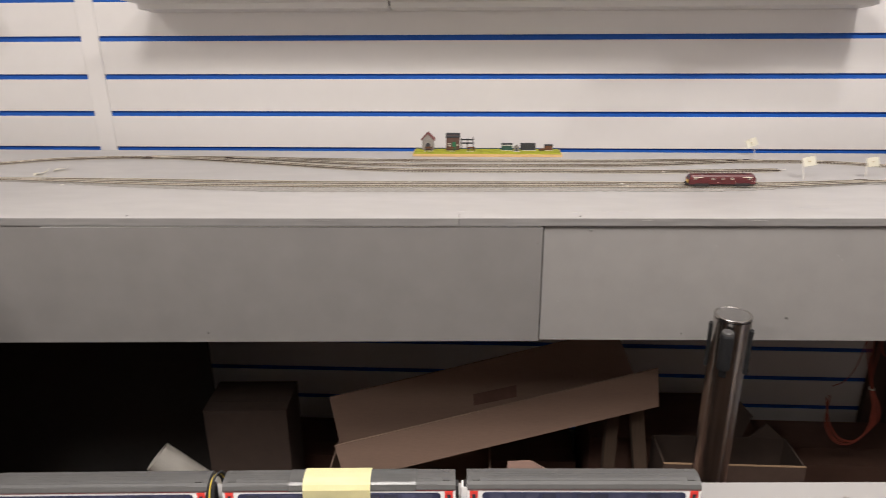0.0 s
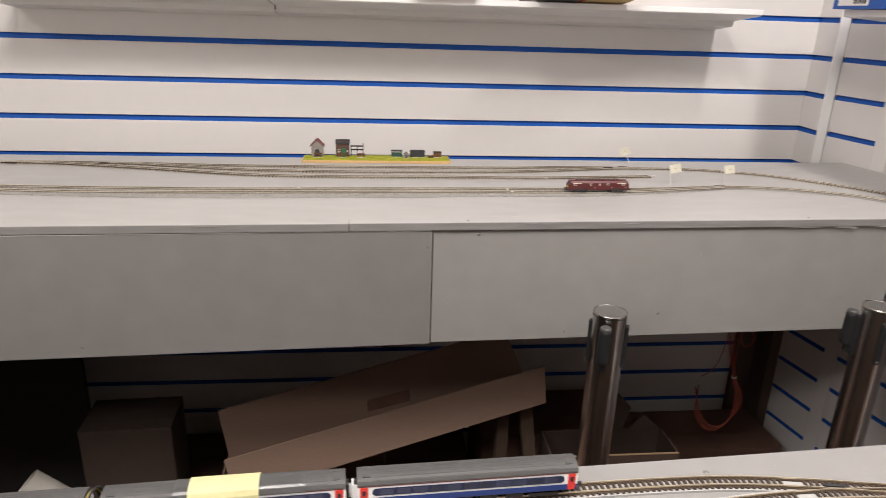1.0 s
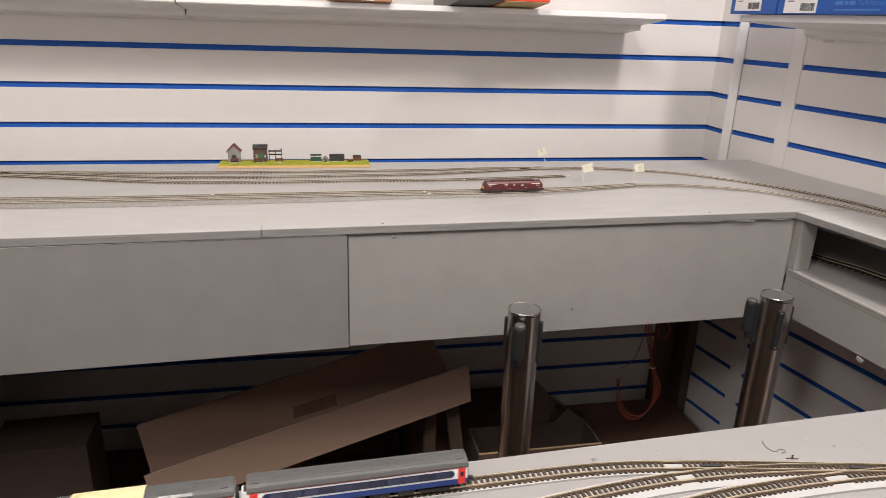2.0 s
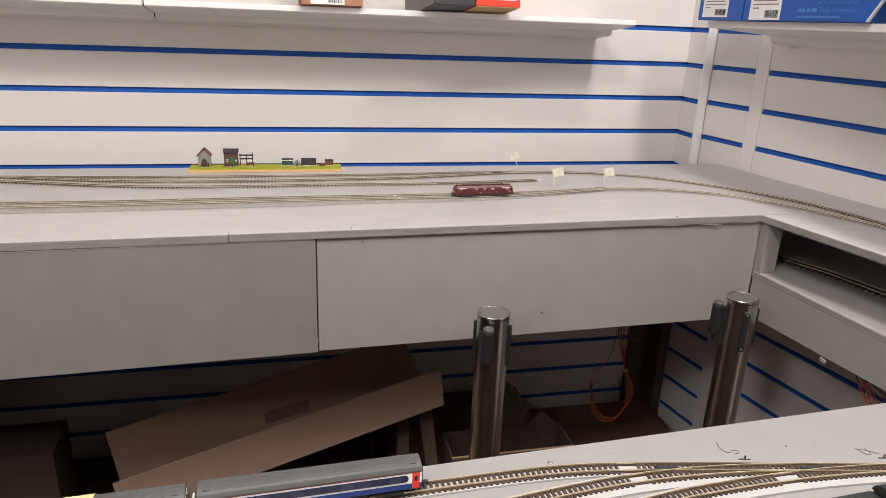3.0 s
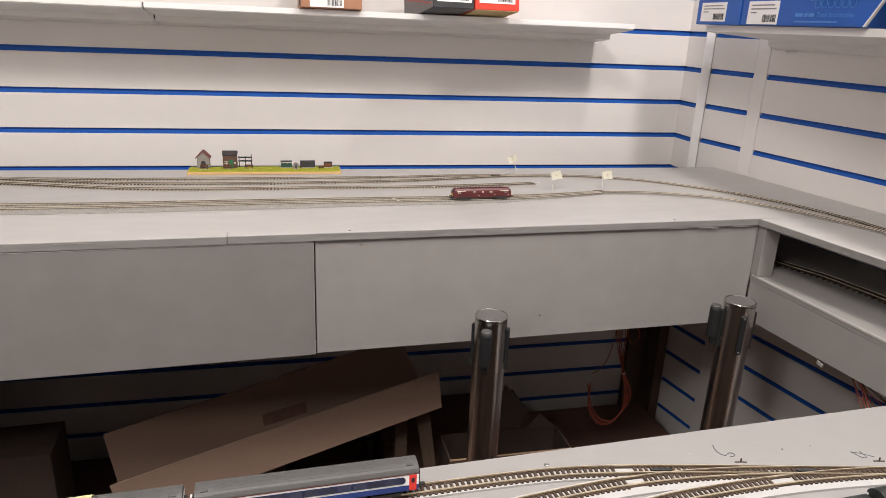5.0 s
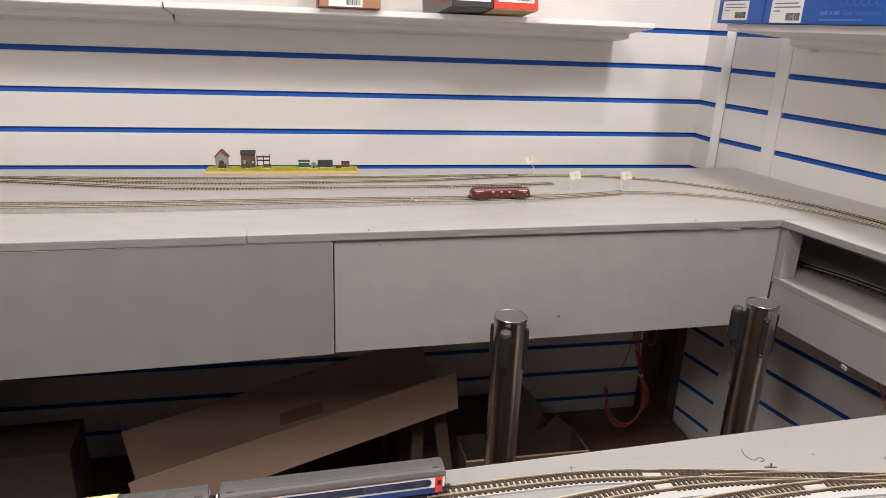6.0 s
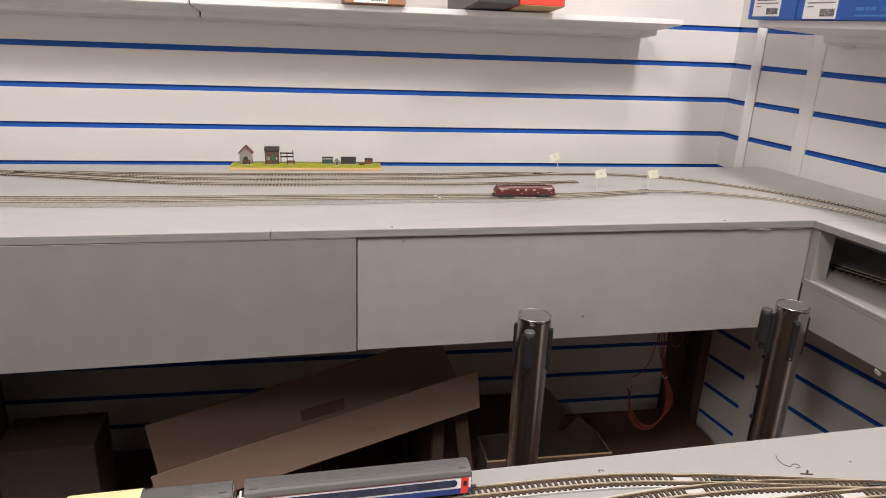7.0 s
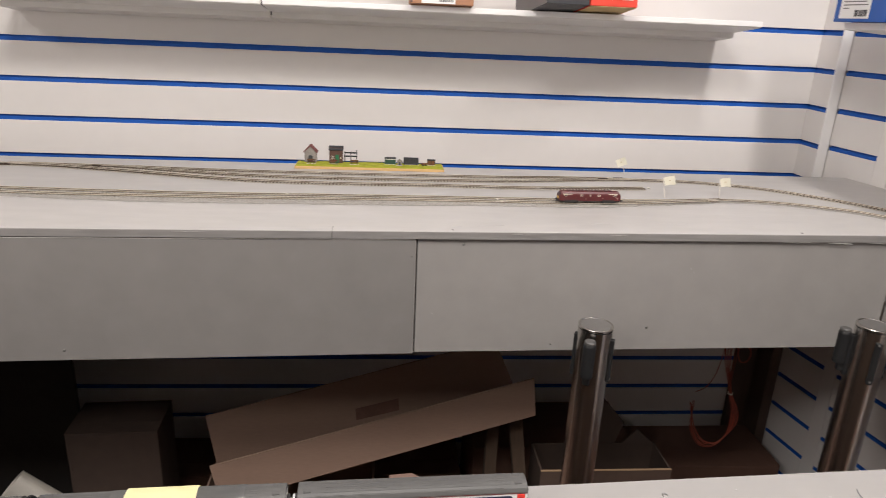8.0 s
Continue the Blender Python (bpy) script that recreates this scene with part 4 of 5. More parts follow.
        for x in (-0.0085, 0.0085):
            for s in (-1, 1):
                part("wheel", lathe([(0, 0.0008), (0.0027, 0.0008), (0.0027, -0.0004), (0.0031, -0.0008), (0, -0.0008)], 16), UNDERFRAME, bogie, at=pose(x, s * 0.0052, 0.0031, 90, 0, 0))
        part("coupling", box(-0.004, 0.004, -0.0015, 0.0015, 0.0036, 0.0050, 0.0003), UNDERFRAME, t, at=pose(e * (-x0 + 0.003), 0, 0))
    return t


RAIL_NEAR = NEAR + 0.00175 + 0.0016 + 0.0019
ca = coach("white, blue and red model coach with a plain ribbed grey roof")
cb = copy_thing(ca, pose(0.1178, 0.8122, RAIL_NEAR - 0.0008, 0, 0, 3.2))
cc = copy_thing(ca, pose(-0.0435, 0.8028, RAIL_NEAR - 0.0008, 0, 0, 3.5))
ca.matrix_world = pose(0.2772, 0.8205, RAIL_NEAR - 0.0008, 0, 0, 2.5)
cb["label"] = "white and blue model coach with a yellow note on its roof"
cc["label"] = "white, blue and red model coach trailing a loose wire"


def roof_sheet(x0, x1, lift, name, material, label, category, front=-0.0094, drop=0.0150):
    """Paper bent over a coach roof."""
    W = 0.0093
    prof = []
    for k in range(13):
        y = -W * 1.0 + 2 * W * k / 12
        prof.append((y * (1 + lift / W), roof_z(y) + lift))
    prof = [(-W - lift, drop)] + prof + [(W + lift, drop)]
    bm = bmesh.new()
    a = [bm.verts.new((x0, y, z)) for y, z in prof]
    b = [bm.verts.new((x1, y, z)) for y, z in prof]
    for i in range(len(prof) - 1):
        bm.faces.new((a[i], a[i + 1], b[i + 1], b[i]))
    bmesh.ops.solidify(bm, geom=bm.faces[:], thickness=0.00025)
    ob = link_mesh(name, bm, material)
    ob.matrix_world = cb.matrix_basis.copy()
    return tagged(ob, label, category)


roof_sheet(-0.0235, 0.0205, 0.0010, "sticky_note", NOTE, "pale yellow paper note folded over the coach roof", "sticky note", drop=0.0120)
TAPE = mat("clear_tape", (0.14, 0.138, 0.136), 0.22, grain=0.05, scale=90)
roof_sheet(-0.0325, 0.050, 0.0004, "sticky_tape", TAPE, "shiny clear tape holding the note to the coach roof", "sticky tape", drop=0.0206)
connector = tagged(link_mesh("gangway_connector", box(-0.0022, 0.0022, -0.0035, 0.0035, 0.0085, 0.0215, 0.0004), COACH_WHITE), "white card connector standing between two coaches", "connector")
connector.matrix_world = pose(0.1998, 0.8172, RAIL_NEAR - 0.004, 0, 0, 3)
YELLOW_WIRE = mat("yellow_wire", (0.55, 0.40, 0.05), 0.5)
loom = thing("coupling_wires", "black and yellow wires looped between two coaches", "wires")
for k in range(5):
    dx = k * 0.0012 - 0.0024
    wire("wire", [(0.0355 + dx, 0.7965, RAIL_NEAR + 0.004), (0.0345 + dx, 0.7975, RAIL_NEAR + 0.016 + k * 0.001), (0.0375 + dx * 0.6, 0.8045, RAIL_NEAR + 0.0275 + k * 0.0006), (0.0395 + dx, 0.812, RAIL_NEAR + 0.020), (0.0385 + dx, 0.815, RAIL_NEAR + 0.004)], 0.0007, YELLOW_WIRE if k == 2 else BLACK_PLASTIC, loom)


# ------------------------------------------------------------------ dark steam locomotive on the near track
def steam():
    t = thing("steam_locomotive", "dark green model steam locomotive with a riveted tender", "model locomotive")
    part("footplate", box(-0.050, 0.050, -0.0088, 0.0088, 0.0078, 0.0090, 0.0003), LOCO_GREEN, t)
    boiler = part("boiler", lathe([(0, 0), (0.0050, 0), (0.0056, 0.0006), (0.0056, 0.060), (0.0050, 0.061), (0, 0.061)], 24), LOCO_GREEN, t, at=pose(-0.049, 0, 0.0160, 0, 90, 0), smooth=False)
    for x in (0.010, 0.026, 0.042):
        part("boiler_band", lathe([(0.0054, 0), (0.0058, 0), (0.0058, 0.0008), (0.0054, 0.0008)], 24), UNDERFRAME, boiler, at=pose(0, 0, x))
    part("chimney", lathe([(0.0022, 0), (0.0017, 0.002), (0.0017, 0.0055), (0.0023, 0.0058), (0.0023, 0.0066), (0, 0.0064)], 16), UNDERFRAME, t, at=pose(-0.042, 0, 0.0205))
    part("dome", lathe([(0.0026, 0), (0.0024, 0.0028), (0.0016, 0.0042), (0, 0.0047)], 16), LOCO_GREEN, t, at=pose(-0.022, 0, 0.0208))
    for s in (-1, 1):
        part("side_tank", box(-0.032, 0.012, s * 0.0068 - 0.0020, s * 0.0068 + 0.0020, 0.0090, 0.0190, 0.0006), LOCO_GREEN, t)
        for x in (-0.020, 0.0, 0.020):
            part("wheel", lathe([(0, 0.0008), (0.0048, 0.0008), (0.0048, -0.0004), (0.0052, -0.0008), (0, -0.0008)], 18), UNDERFRAME, t, at=pose(x, s * 0.0054, 0.0050, 90, 0, 0))
        for k in range(12):
            part("rivet", lathe([(0, 0.0004), (0.0004, 0.0003), (0.0006, 0)], 8), ROOF_GREY, t, at=pose(-0.030 + k * 0.0038, s * 0.0084, 0.0190))
        part("pipe", box(-0.046, 0.012, s * 0.0036 - 0.0003, s * 0.0036 + 0.0003, 0.0198, 0.0204), UNDERFRAME, t)
    part("cab", box(0.0125, 0.034, -0.0086, 0.0086, 0.0090, 0.0150, 0.0005), LOCO_GREEN, t)
    arch = [(-0.0088 * math.cos(a * math.pi / 14), 0.0152 + 0.0082 * math.sin(a * math.pi / 14)) for a in range(15)]
    part("cab_roof", prism(arch, 0.0240, m=Matrix.Translation((0.0118, 0, 0))), LOCO_GREEN, t)
    part("roof_vent", box(0.018, 0.026, -0.0030, 0.0030, 0.0230, 0.0242, 0.0005), UNDERFRAME, t)
    tender = part("tender", box(0.0365, 0.086, -0.0082, 0.0082, 0.0060, 0.0142, 0.0006), LOCO_GREEN, t)
    for k in range(16):
        for s in (-1, 1):
            part("rivet", lathe([(0, 0.0004), (0.0004, 0.0003), (0.0006, 0)], 8), ROOF_GREY, tender, at=pose(0.0385 + k * 0.0030, s * 0.0076, 0.0142))
    for k in range(7):
        lump = bmesh.new()
        bmesh.ops.create_icosphere(lump, subdivisions=1, radius=0.0014 + 0.0003 * (k % 3))
        part("coal", lump, UNDERFRAME if k % 3 else ROOF_GREY, tender, at=pose(0.044 + k * 0.0052, 0.0034 * math.sin(k * 2.1), 0.0143, 30 * k, 20 * k, 0))
    for x in (0.045, 0.060, 0.076):
        for s in (-1, 1):
            part("wheel", lathe([(0, 0.0008), (0.0036, 0.0008), (0.0036, -0.0004), (0.0040, -0.0008), (0, -0.0008)], 16), UNDERFRAME, tender, at=pose(x, s * 0.0054, 0.0040, 90, 0, 0))
    part("frame", box(-0.046, 0.046, -0.0040, 0.0040, 0.0030, 0.0078), UNDERFRAME, t)
    for e in (-1, 1):
        for s in (-1, 1):
            part("buffer", lathe([(0, 0.0036), (0.0013, 0.0036), (0.0013, 0.0030), (0.0005, 0.0030), (0.0005, 0)], 10), UNDERFRAME, t, at=pose(e * 0.050, s * 0.0055, 0.0070, 0, e * 90, 0))
    return t


steam().matrix_world = pose(0.7125, 0.7425, RAIL_NEAR, 0, 0, 183.0) @ Matrix.Diagonal((1, 1, 0.84, 1))


# ------------------------------------------------------------------ scenic display strip
def scenic():
    t = thing("scenic_base", "narrow plywood strip topped with bright yellow-green flock grass", "scenic base")
    part("plywood", box(0.0705, 0.375, 1.813, 1.8655, TOP + 0.0004, TOP + 0.0055, 0.0004), PLY, t, "bare plywood edge")
    bm = bmesh.new()
    nx, ny = 120, 16
    grid = []
    for i in range(nx + 1):
        row = []
        for j in range(ny + 1):
            x, y = 0.0720 + 0.3015 * i / nx, 1.8152 + 0.0490 * j / ny
            edge = i in (0, nx) or j in (0, ny)
            z = TOP + 0.0056 if edge else TOP + 0.0068 + 0.0009 * random.random()
            row.append(bm.verts.new((x, y, z)))
        grid.append(row)
    for i in range(nx):
        for j in range(ny):
            bm.faces.new((grid[i][j], grid[i + 1][j], grid[i + 1][j + 1], grid[i][j + 1]))
    part("flock", bm, GRASS, t, "yellow-green flock grass")
    return t


scenic()
G = TOP + 0.0074


def gable(w, d, eave, ridge):
    """A house block with its gable to the front."""
    bm = bmesh.new()
    a = [bm.verts.new(v) for v in ((-w, -d, 0), (w, -d, 0), (w, -d, eave), (0, -d, ridge), (-w, -d, eave))]
    b = [bm.verts.new(v) for v in ((-w, d, 0), (w, d, 0), (w, d, eave), (0, d, ridge), (-w, d, eave))]
    bm.faces.new(a)
    bm.faces.new(b[::-1])
    for i in range(5):
        j = (i + 1) % 5
        bm.faces.new((a[j], a[i], b[i], b[j]))
    return bm


def roof_pair(t, w, d, eave, ridge, over, thick, material):
    for s in (-1, 1):
        bm = bmesh.new()
        run, rise = w, ridge - eave
        n = math.hypot(run, rise)
        ux, uz = run / n, -rise / n
        pts = []
        for y in (-d - over, d + over):
            for k in (0, n + over):
                for h in (0, thick):
                    pts.append(bm.verts.new((s * (ux * k + h * rise / n), y, ridge + uz * k + h * run / n)))
        bmesh.ops.convex_hull(bm, input=pts)
        part("roof_slope", bm, material, t)


hut = thing("stone_hut", "small grey stone model hut with a dull red gabled roof", "model building", pose(0.0995, 1.853, G - 0.0004))
part("wall", gable(0.0120, 0.008, 0.0220, 0.0345), STONE, hut)
roof_pair(hut, 0.0120, 0.008, 0.0220, 0.0345, 0.0026, 0.0016, ROOF_RED)
door = bmesh.new()
arch = [(-0.0048, 0.0)] + [(-0.0048 * math.cos(a * math.pi / 8), 0.0105 + 0.0048 * math.sin(a * math.pi / 8)) for a in range(9)] + [(0.0048, 0.0)]
f = [door.verts.new((x, -0.0086, z)) for x, z in arch]
b = [door.verts.new((x, -0.0078, z)) for x, z in arch]
door.faces.new(f)
for i in range(len(f) - 1):
    door.faces.new((f[i], f[i + 1], b[i + 1], b[i]))
part("door", door, SLATE, hut, "dark arched doorway")

cabin = thing("brick_cabin", "small brown brick model cabin with a green door and slate roof", "model building", pose(0.1515, 1.853, G - 0.0004) @ Matrix.Diagonal((1, 1, 1.17, 1)))
part("wall", box(-0.0138, 0.0138, -0.0075, 0.0075, 0, 0.0235), BRICK, cabin)
part("roof", box(-0.0150, 0.0150, -0.0095, 0.0090, 0.0, 0.0016, 0.0003, m=pose(0, 0, 0.0248, 14, 0, 0)), SLATE, cabin)
part("gable_wall", box(-0.0134, 0.0134, -0.0030, 0.0074, 0.0234, 0.0265), BRICK, cabin)
part("roof_back", box(-0.0150, 0.0150, -0.0020, 0.0075, 0.0, 0.0052, 0.0006, m=pose(0, 0.0010, 0.0235)), SLATE, cabin)
part("door", box(-0.0012, 0.0062, -0.0082, -0.0072, 0.0, 0.0150, 0.0003), DOOR_GREEN, cabin, "green plank door")
win = part("window", box(-0.0105, -0.0040, -0.0081, -0.0073, 0.0050, 0.0125, 0.0002), CREAM, cabin, "white window frame")
for x in (-0.0090, -0.0055):
    for z in (0.0068, 0.0105):
        part("pane", box(x - 0.0012, x + 0.0012, -0.0084, -0.0080, z - 0.0013, z + 0.0013), GLASS_DARK, win)
part("poster", box(0.0085, 0.0108, -0.0081, -0.0074, 0.0080, 0.0112), CREAM, cabin, "small pale notice")

rack = thing("loading_frame", "small black model timber frame with shelves", "model frame", pose(0.1825, 1.856, G - 0.0004) @ Matrix.Diagonal((1, 1.2, 1.12, 1)))
for x in (-0.0135, -0.0010, 0.0110):
    part("leg", box(x - 0.0008, x + 0.0008, -0.0008, 0.0008, 0, 0.0205 if x < 0.01 else 0.0235), MODEL_BLACK, rack)
for z in (0.0095, 0.0160):
    part("rail", box(-0.0150, 0.0125, -0.0013, 0.0013, z + 0.001, z + 0.0032), MODEL_BLACK, rack)


def bench(x, y):
    t = thing("bench", "tiny brown model bench on a white base", "model bench", pose(x, y, G - 0.0006), "model benches")
    part("base", box(-0.0088, 0.0088, -0.0022, 0.0022, 0, 0.0006), PAPER, t, "white card base")
    part("seat", box(-0.0082, 0.0082, -0.0018, 0.0016, 0.0042, 0.0052, 0.0002), MODEL_BROWN, t)
    part("backrest", box(-0.0082, 0.0082, 0.0014, 0.0022, 0.0062, 0.0092, 0.0002), MODEL_BROWN, t)
    for px in (-0.0062, 0.0062):
        part("leg", box(px - 0.0006, px + 0.0006, -0.0014, 0.0018, 0.0005, 0.0085), MODEL_BLACK, t)
    return t


for x in (0.1015, 0.1480, 0.1895):
    bench(x, 1.8355)

shed = thing("wagon_body_shed", "small dark green model shed with a white eaves line", "model building", pose(0.264, 1.852, G - 0.0004))
part("wall", box(-0.0112, 0.0112, -0.0060, 0.0060, 0, 0.0110, 0.0003), SHED_GREEN, shed)
part("roof", box(-0.0118, 0.0118, -0.0068, 0.0068, 0.0108, 0.0132, 0.0006), SLATE, shed)
part("eaves", box(-0.0119, 0.0119, -0.0070, -0.0064, 0.0104, 0.0116), PAPER, shed, "white eaves strip")
for x in (-0.0060, 0.0, 0.0060):
    part("plank", box(x - 0.0003, x + 0.0003, -0.0063, -0.0058, 0.0006, 0.0100), SLATE, shed)
part("base", box(-0.0120, 0.0120, -0.0085, -0.0062, 0.0, 0.0007), PAPER, shed, "white card base")

kiosk = thing("small_kiosk", "tiny grey model kiosk with a pointed roof and dark door", "model building", pose(0.2835, 1.838, G - 0.0004))
part("wall", gable(0.0048, 0.0035, 0.0085, 0.0125), STONE, kiosk)
roof_pair(kiosk, 0.0048, 0.0035, 0.0085, 0.0125, 0.0008, 0.0006, STONE)
part("door", box(-0.0018, 0.0018, -0.0040, -0.0034, 0, 0.0078), SLATE, kiosk, "dark door")
part("base", box(-0.0075, 0.0075, -0.0055, -0.0036, 0.0, 0.0006), PAPER, kiosk, "white card base")

crate = thing("coal_bunker", "black model bunker with upright planks", "model bunker", pose(0.3075, 1.852, G - 0.0004))
part("body", box(-0.0155, 0.0155, -0.0060, 0.0060, 0, 0.0135, 0.0003), MODEL_BLACK, crate)
for k in range(7):
    x = -0.0138 + k * 0.0046
    part("plank", box(x - 0.0018, x + 0.0018, -0.0067, -0.0060, 0.0006, 0.0130, 0.0002), SLATE, crate)
part("base", box(-0.0120, 0.0165, -0.0090, -0.0070, 0.0, 0.0007), PAPER, crate, "white card base")

cart = thing("barrow", "tiny brown model luggage barrow", "model barrow", pose(0.3345, 1.840, G - 0.0004, 0, 0, 20))
part("deck", box(-0.0055, 0.0055, -0.0022, 0.0022, 0.0022, 0.0052, 0.0003), MODEL_BROWN, cart)
for x in (-0.0035, 0.0035):
    part("wheel", lathe([(0, 0.0004), (0.0018, 0.0004), (0.0018, -0.0004), (0, -0.0004)], 12), MODEL_BLACK, cart, at=pose(x, -0.0024, 0.0018, 90, 0, 0))
part("handle", box(0.0050, 0.0085, -0.0006, 0.0006, 0.0040, 0.0058), MODEL_BROWN, cart)

chest = thing("wooden_crate", "small brown model crate with dark slats", "model crate", pose(0.350, 1.852, G - 0.0004))
part("body", box(-0.0082, 0.0082, -0.0050, 0.0050, 0, 0.0102, 0.0003), MODEL_BROWN, chest)
part("lid", box(-0.0086, 0.0086, -0.0054, 0.0054, 0.0098, 0.0110, 0.0002), MODEL_BLACK, chest)
for x in (-0.0075, 0.0, 0.0075):
    part("slat", box(x - 0.0006, x + 0.0006, -0.0056, -0.0050, 0.0004, 0.0098), MODEL_BLACK, chest)
part("base", box(-0.0090, 0.0090, -0.0075, -0.0056, 0.0, 0.0006), PAPER, chest, "white card base")


# ------------------------------------------------------------------ paper flags on pins
def pin_flag(x, y, top, lean, turn, w=0.0215, h=0.0148, slide=0.0):
    t = thing("pin_flag", "small cream paper flag on a pin stuck in the board", "paper flag", pose(x, y, TOP, 0, lean, turn), "paper flags")
    part("pin", lathe([(0, 0), (0.0007, 0.0005), (0.0007, top), (0, top + 0.0006)], 8), PAPER, t)
    bm = bmesh.new()
    rows = []
    for i in range(9):
        u = i / 8
        dy = 0.0016 * math.sin(u * 3.6)
        rows.append([bm.verts.new((0.0004 + w * (u - slide), dy - 0.004 * v, top - h * v - 0.001 - 0.0016 * u * v)) for v in (0, 1)])
    for p, q in zip(rows, rows[1:]):
        bm.faces.new((p[0], p[1], q[1], q[0]))
    bmesh.ops.solidify(bm, geom=bm.faces[:], thickness=0.0002)
    flag = part("flag", bm, FLAG_PAPER, t)
    part("ink_mark", box(w * (0.46 - slide), w * (0.54 - slide), -0.0040, -0.0018, top - h * 0.56, top - h * 0.50), BOX_TAN, flag, "faint brown ink mark")
    return t


pin_flag(0.768, 1.838, 0.0385, -24, 2, slide=0.55)
pin_flag(0.778, 1.642, 0.040, -13, 4)
pin_flag(0.891, 1.656, 0.037, -8, 3, 0.020, 0.0150)
for x, y, a, w in ((-0.608, 1.640, 30, 0.026), (-0.588, 1.672, 12, 0.028)):
    bm = bmesh.new()
    rows = []
    for i in range(7):
        u = i / 6
        rows.append([bm.verts.new((w * (u - 0.5), (v - 0.5) * 0.016, 0.0014 + 0.009 * u * u + 0.0020 * math.sin(u * 5 + v))) for v in (0, 1)])
    for p, q in zip(rows, rows[1:]):
        bm.faces.new((p[0], p[1], q[1], q[0]))
    bmesh.ops.solidify(bm, geom=bm.faces[:], thickness=0.0002)
    tagged(link_mesh("paper_slip", bm, FLAG_PAPER, at=pose(x, y, TOP, 0, 0, a)), "fallen cream paper flag lying on the board", "paper flag", group="paper flags")


# ------------------------------------------------------------------ model boxes on the shelves
def carton(name, label, size, at, material, category="model box"):
    """A closed card box with its lid seam; x is its front length, y its depth."""
    t = thing(name, label, category, at, "model boxes")
    w, d, h = size
    part("body", box(0, w, 0, d, 0, h * 0.72, 0.0012), material, t)
    part("lid", box(-0.0006, w + 0.0006, -0.0006, d + 0.0006, h * 0.722, h, 0.0012), material, t)
    return t


def sticker(t, x, z, w, h, bars=True):
    lab = part("label", box(x, x + w, -0.0012, -0.0007, z, z + h, 0.0002), LABEL, t, "white price label")
    for k, (a, b) in enumerate(((0.10, 0.85), (0.10, 0.92), (0.10, 0.30))):
        zz = z + h * (0.80 - 0.16 * k)
        part("text_bar", box(x + w * a, x + w * b, -0.0015, -0.0011, zz, zz + h * 0.055), BOX_GREY, lab)
    px = x + w * 0.52
    while bars and px < x + w * 0.92:
        bw = random.choice((0.0007, 0.0012, 0.0018))
        part("barcode_bar", box(px, px + bw, -0.0015, -0.0011, z + h * 0.10, z + h * 0.42), INK, lab)
        px += bw + random.choice((0.0008, 0.0012))
    return lab


EZ = 1.4175
turn = lambda x, y, z, a=0: pose(x, y, z, 0, 0, -90 + a)
blue_a = carton("model_box", "blue card model box with a white price label, end on", (0.146, 0.15, 0.095), turn(1.118, 1.772, EZ), BOX_BLUE)
sticker(blue_a, 0.016, 0.006, 0.085, 0.036)
blue_b = thing("model_box", "long blue card model box with pale print and a slanted end", "model box", turn(1.1185, 1.623, EZ), "model boxes")
END = lambda z: 0.300 + 0.70 * z
bm = bmesh.new()
for z in (0.0, 0.095):
    for y in (0.0, 0.15):
        for x in (0.0, END(z)):
            bm.verts.new((x, y, z))
bmesh.ops.convex_hull(bm, input=bm.verts)
bmesh.ops.bevel(bm, geom=[e for e in bm.edges if e.calc_face_angle(0) > 0.5], offset=0.0012, segments=2, affect="EDGES")
part("body", bm, BOX_BLUE, blue_b)
bm = bmesh.new()
for z in (0.0005, 0.0945):
    for y in (-0.0010, 0.004):
        for x in (END(z) - 0.0022, END(z) + 0.0006):
            bm.verts.new((x, y, z))
bmesh.ops.convex_hull(bm, input=bm.verts)
part("border", bm, LABEL, blue_b, "white border along the slanted end")
sticker(blue_b, 0.020, 0.002, 0.085, 0.040)
for k in range(7):
    part("text_bar", box(0.022 + 0.0115 * k, 0.0315 + 0.0115 * k - 0.002 * (k % 3), -0.0010, -0.0005, 0.0545, 0.0580 + 0.0015 * (k % 2)), BOX_PALE, blue_b, "pale printed lettering")
part("print_line", box(0.018, 0.104, -0.0010, -0.0005, 0.0490, 0.0500), BOX_PALE, blue_b, "thin pale printed line")


def lettering(text, size, parent, x, z, material, label):
    """Printed words on the front of a box."""
    cu = bpy.data.curves.new("lettering", "FONT")
    cu.body, cu.size, cu.extrude = text, size, 0.0001
    tmp = new("lettering_curve", cu)
    me = bpy.data.meshes.new_from_object(tmp.evaluated_get(bpy.context.evaluated_depsgraph_get()))
    bpy.data.objects.remove(tmp)
    me.name = "lettering"
    me.materials.clear()
    me.materials.append(material)
    ob = new("lettering", me)
    ob.parent = parent
    ob.matrix_local = pose(x, -0.0008, z, 90, 0, 0)
    ob["label"] = label
    return ob


lettering("Tank locomotive", 0.0115, blue_b, 0.198, 0.0145, BOX_PALE, "pale printed words")
for xa, xb in ((0.148, 0.166), (0.170, 0.177), (0.180, 0.192)):
    part("text_bar", box(xa, xb, -0.0010, -0.0005, 0.0152, 0.0208), BOX_PALE, blue_b, "pale printed lettering")
part("text_bar", box(0.148, 0.245, -0.0010, -0.0005, 0.0060, 0.0088), BOX_PALE, blue_b, "pale line of print")
art = part("printed_drawing", box(0.178, 0.292, -0.0010, -0.0005, 0.0405, 0.0418), BOX_PALE, blue_b, "fine pale printed drawing")
for k in range(9):
    part("drawn_line", box(0.184 + 0.0125 * k, 0.1848 + 0.0125 * k, -0.0010, -0.0005, 0.0405, 0.0530 - 0.003 * (k % 3)), BOX_PALE, art)
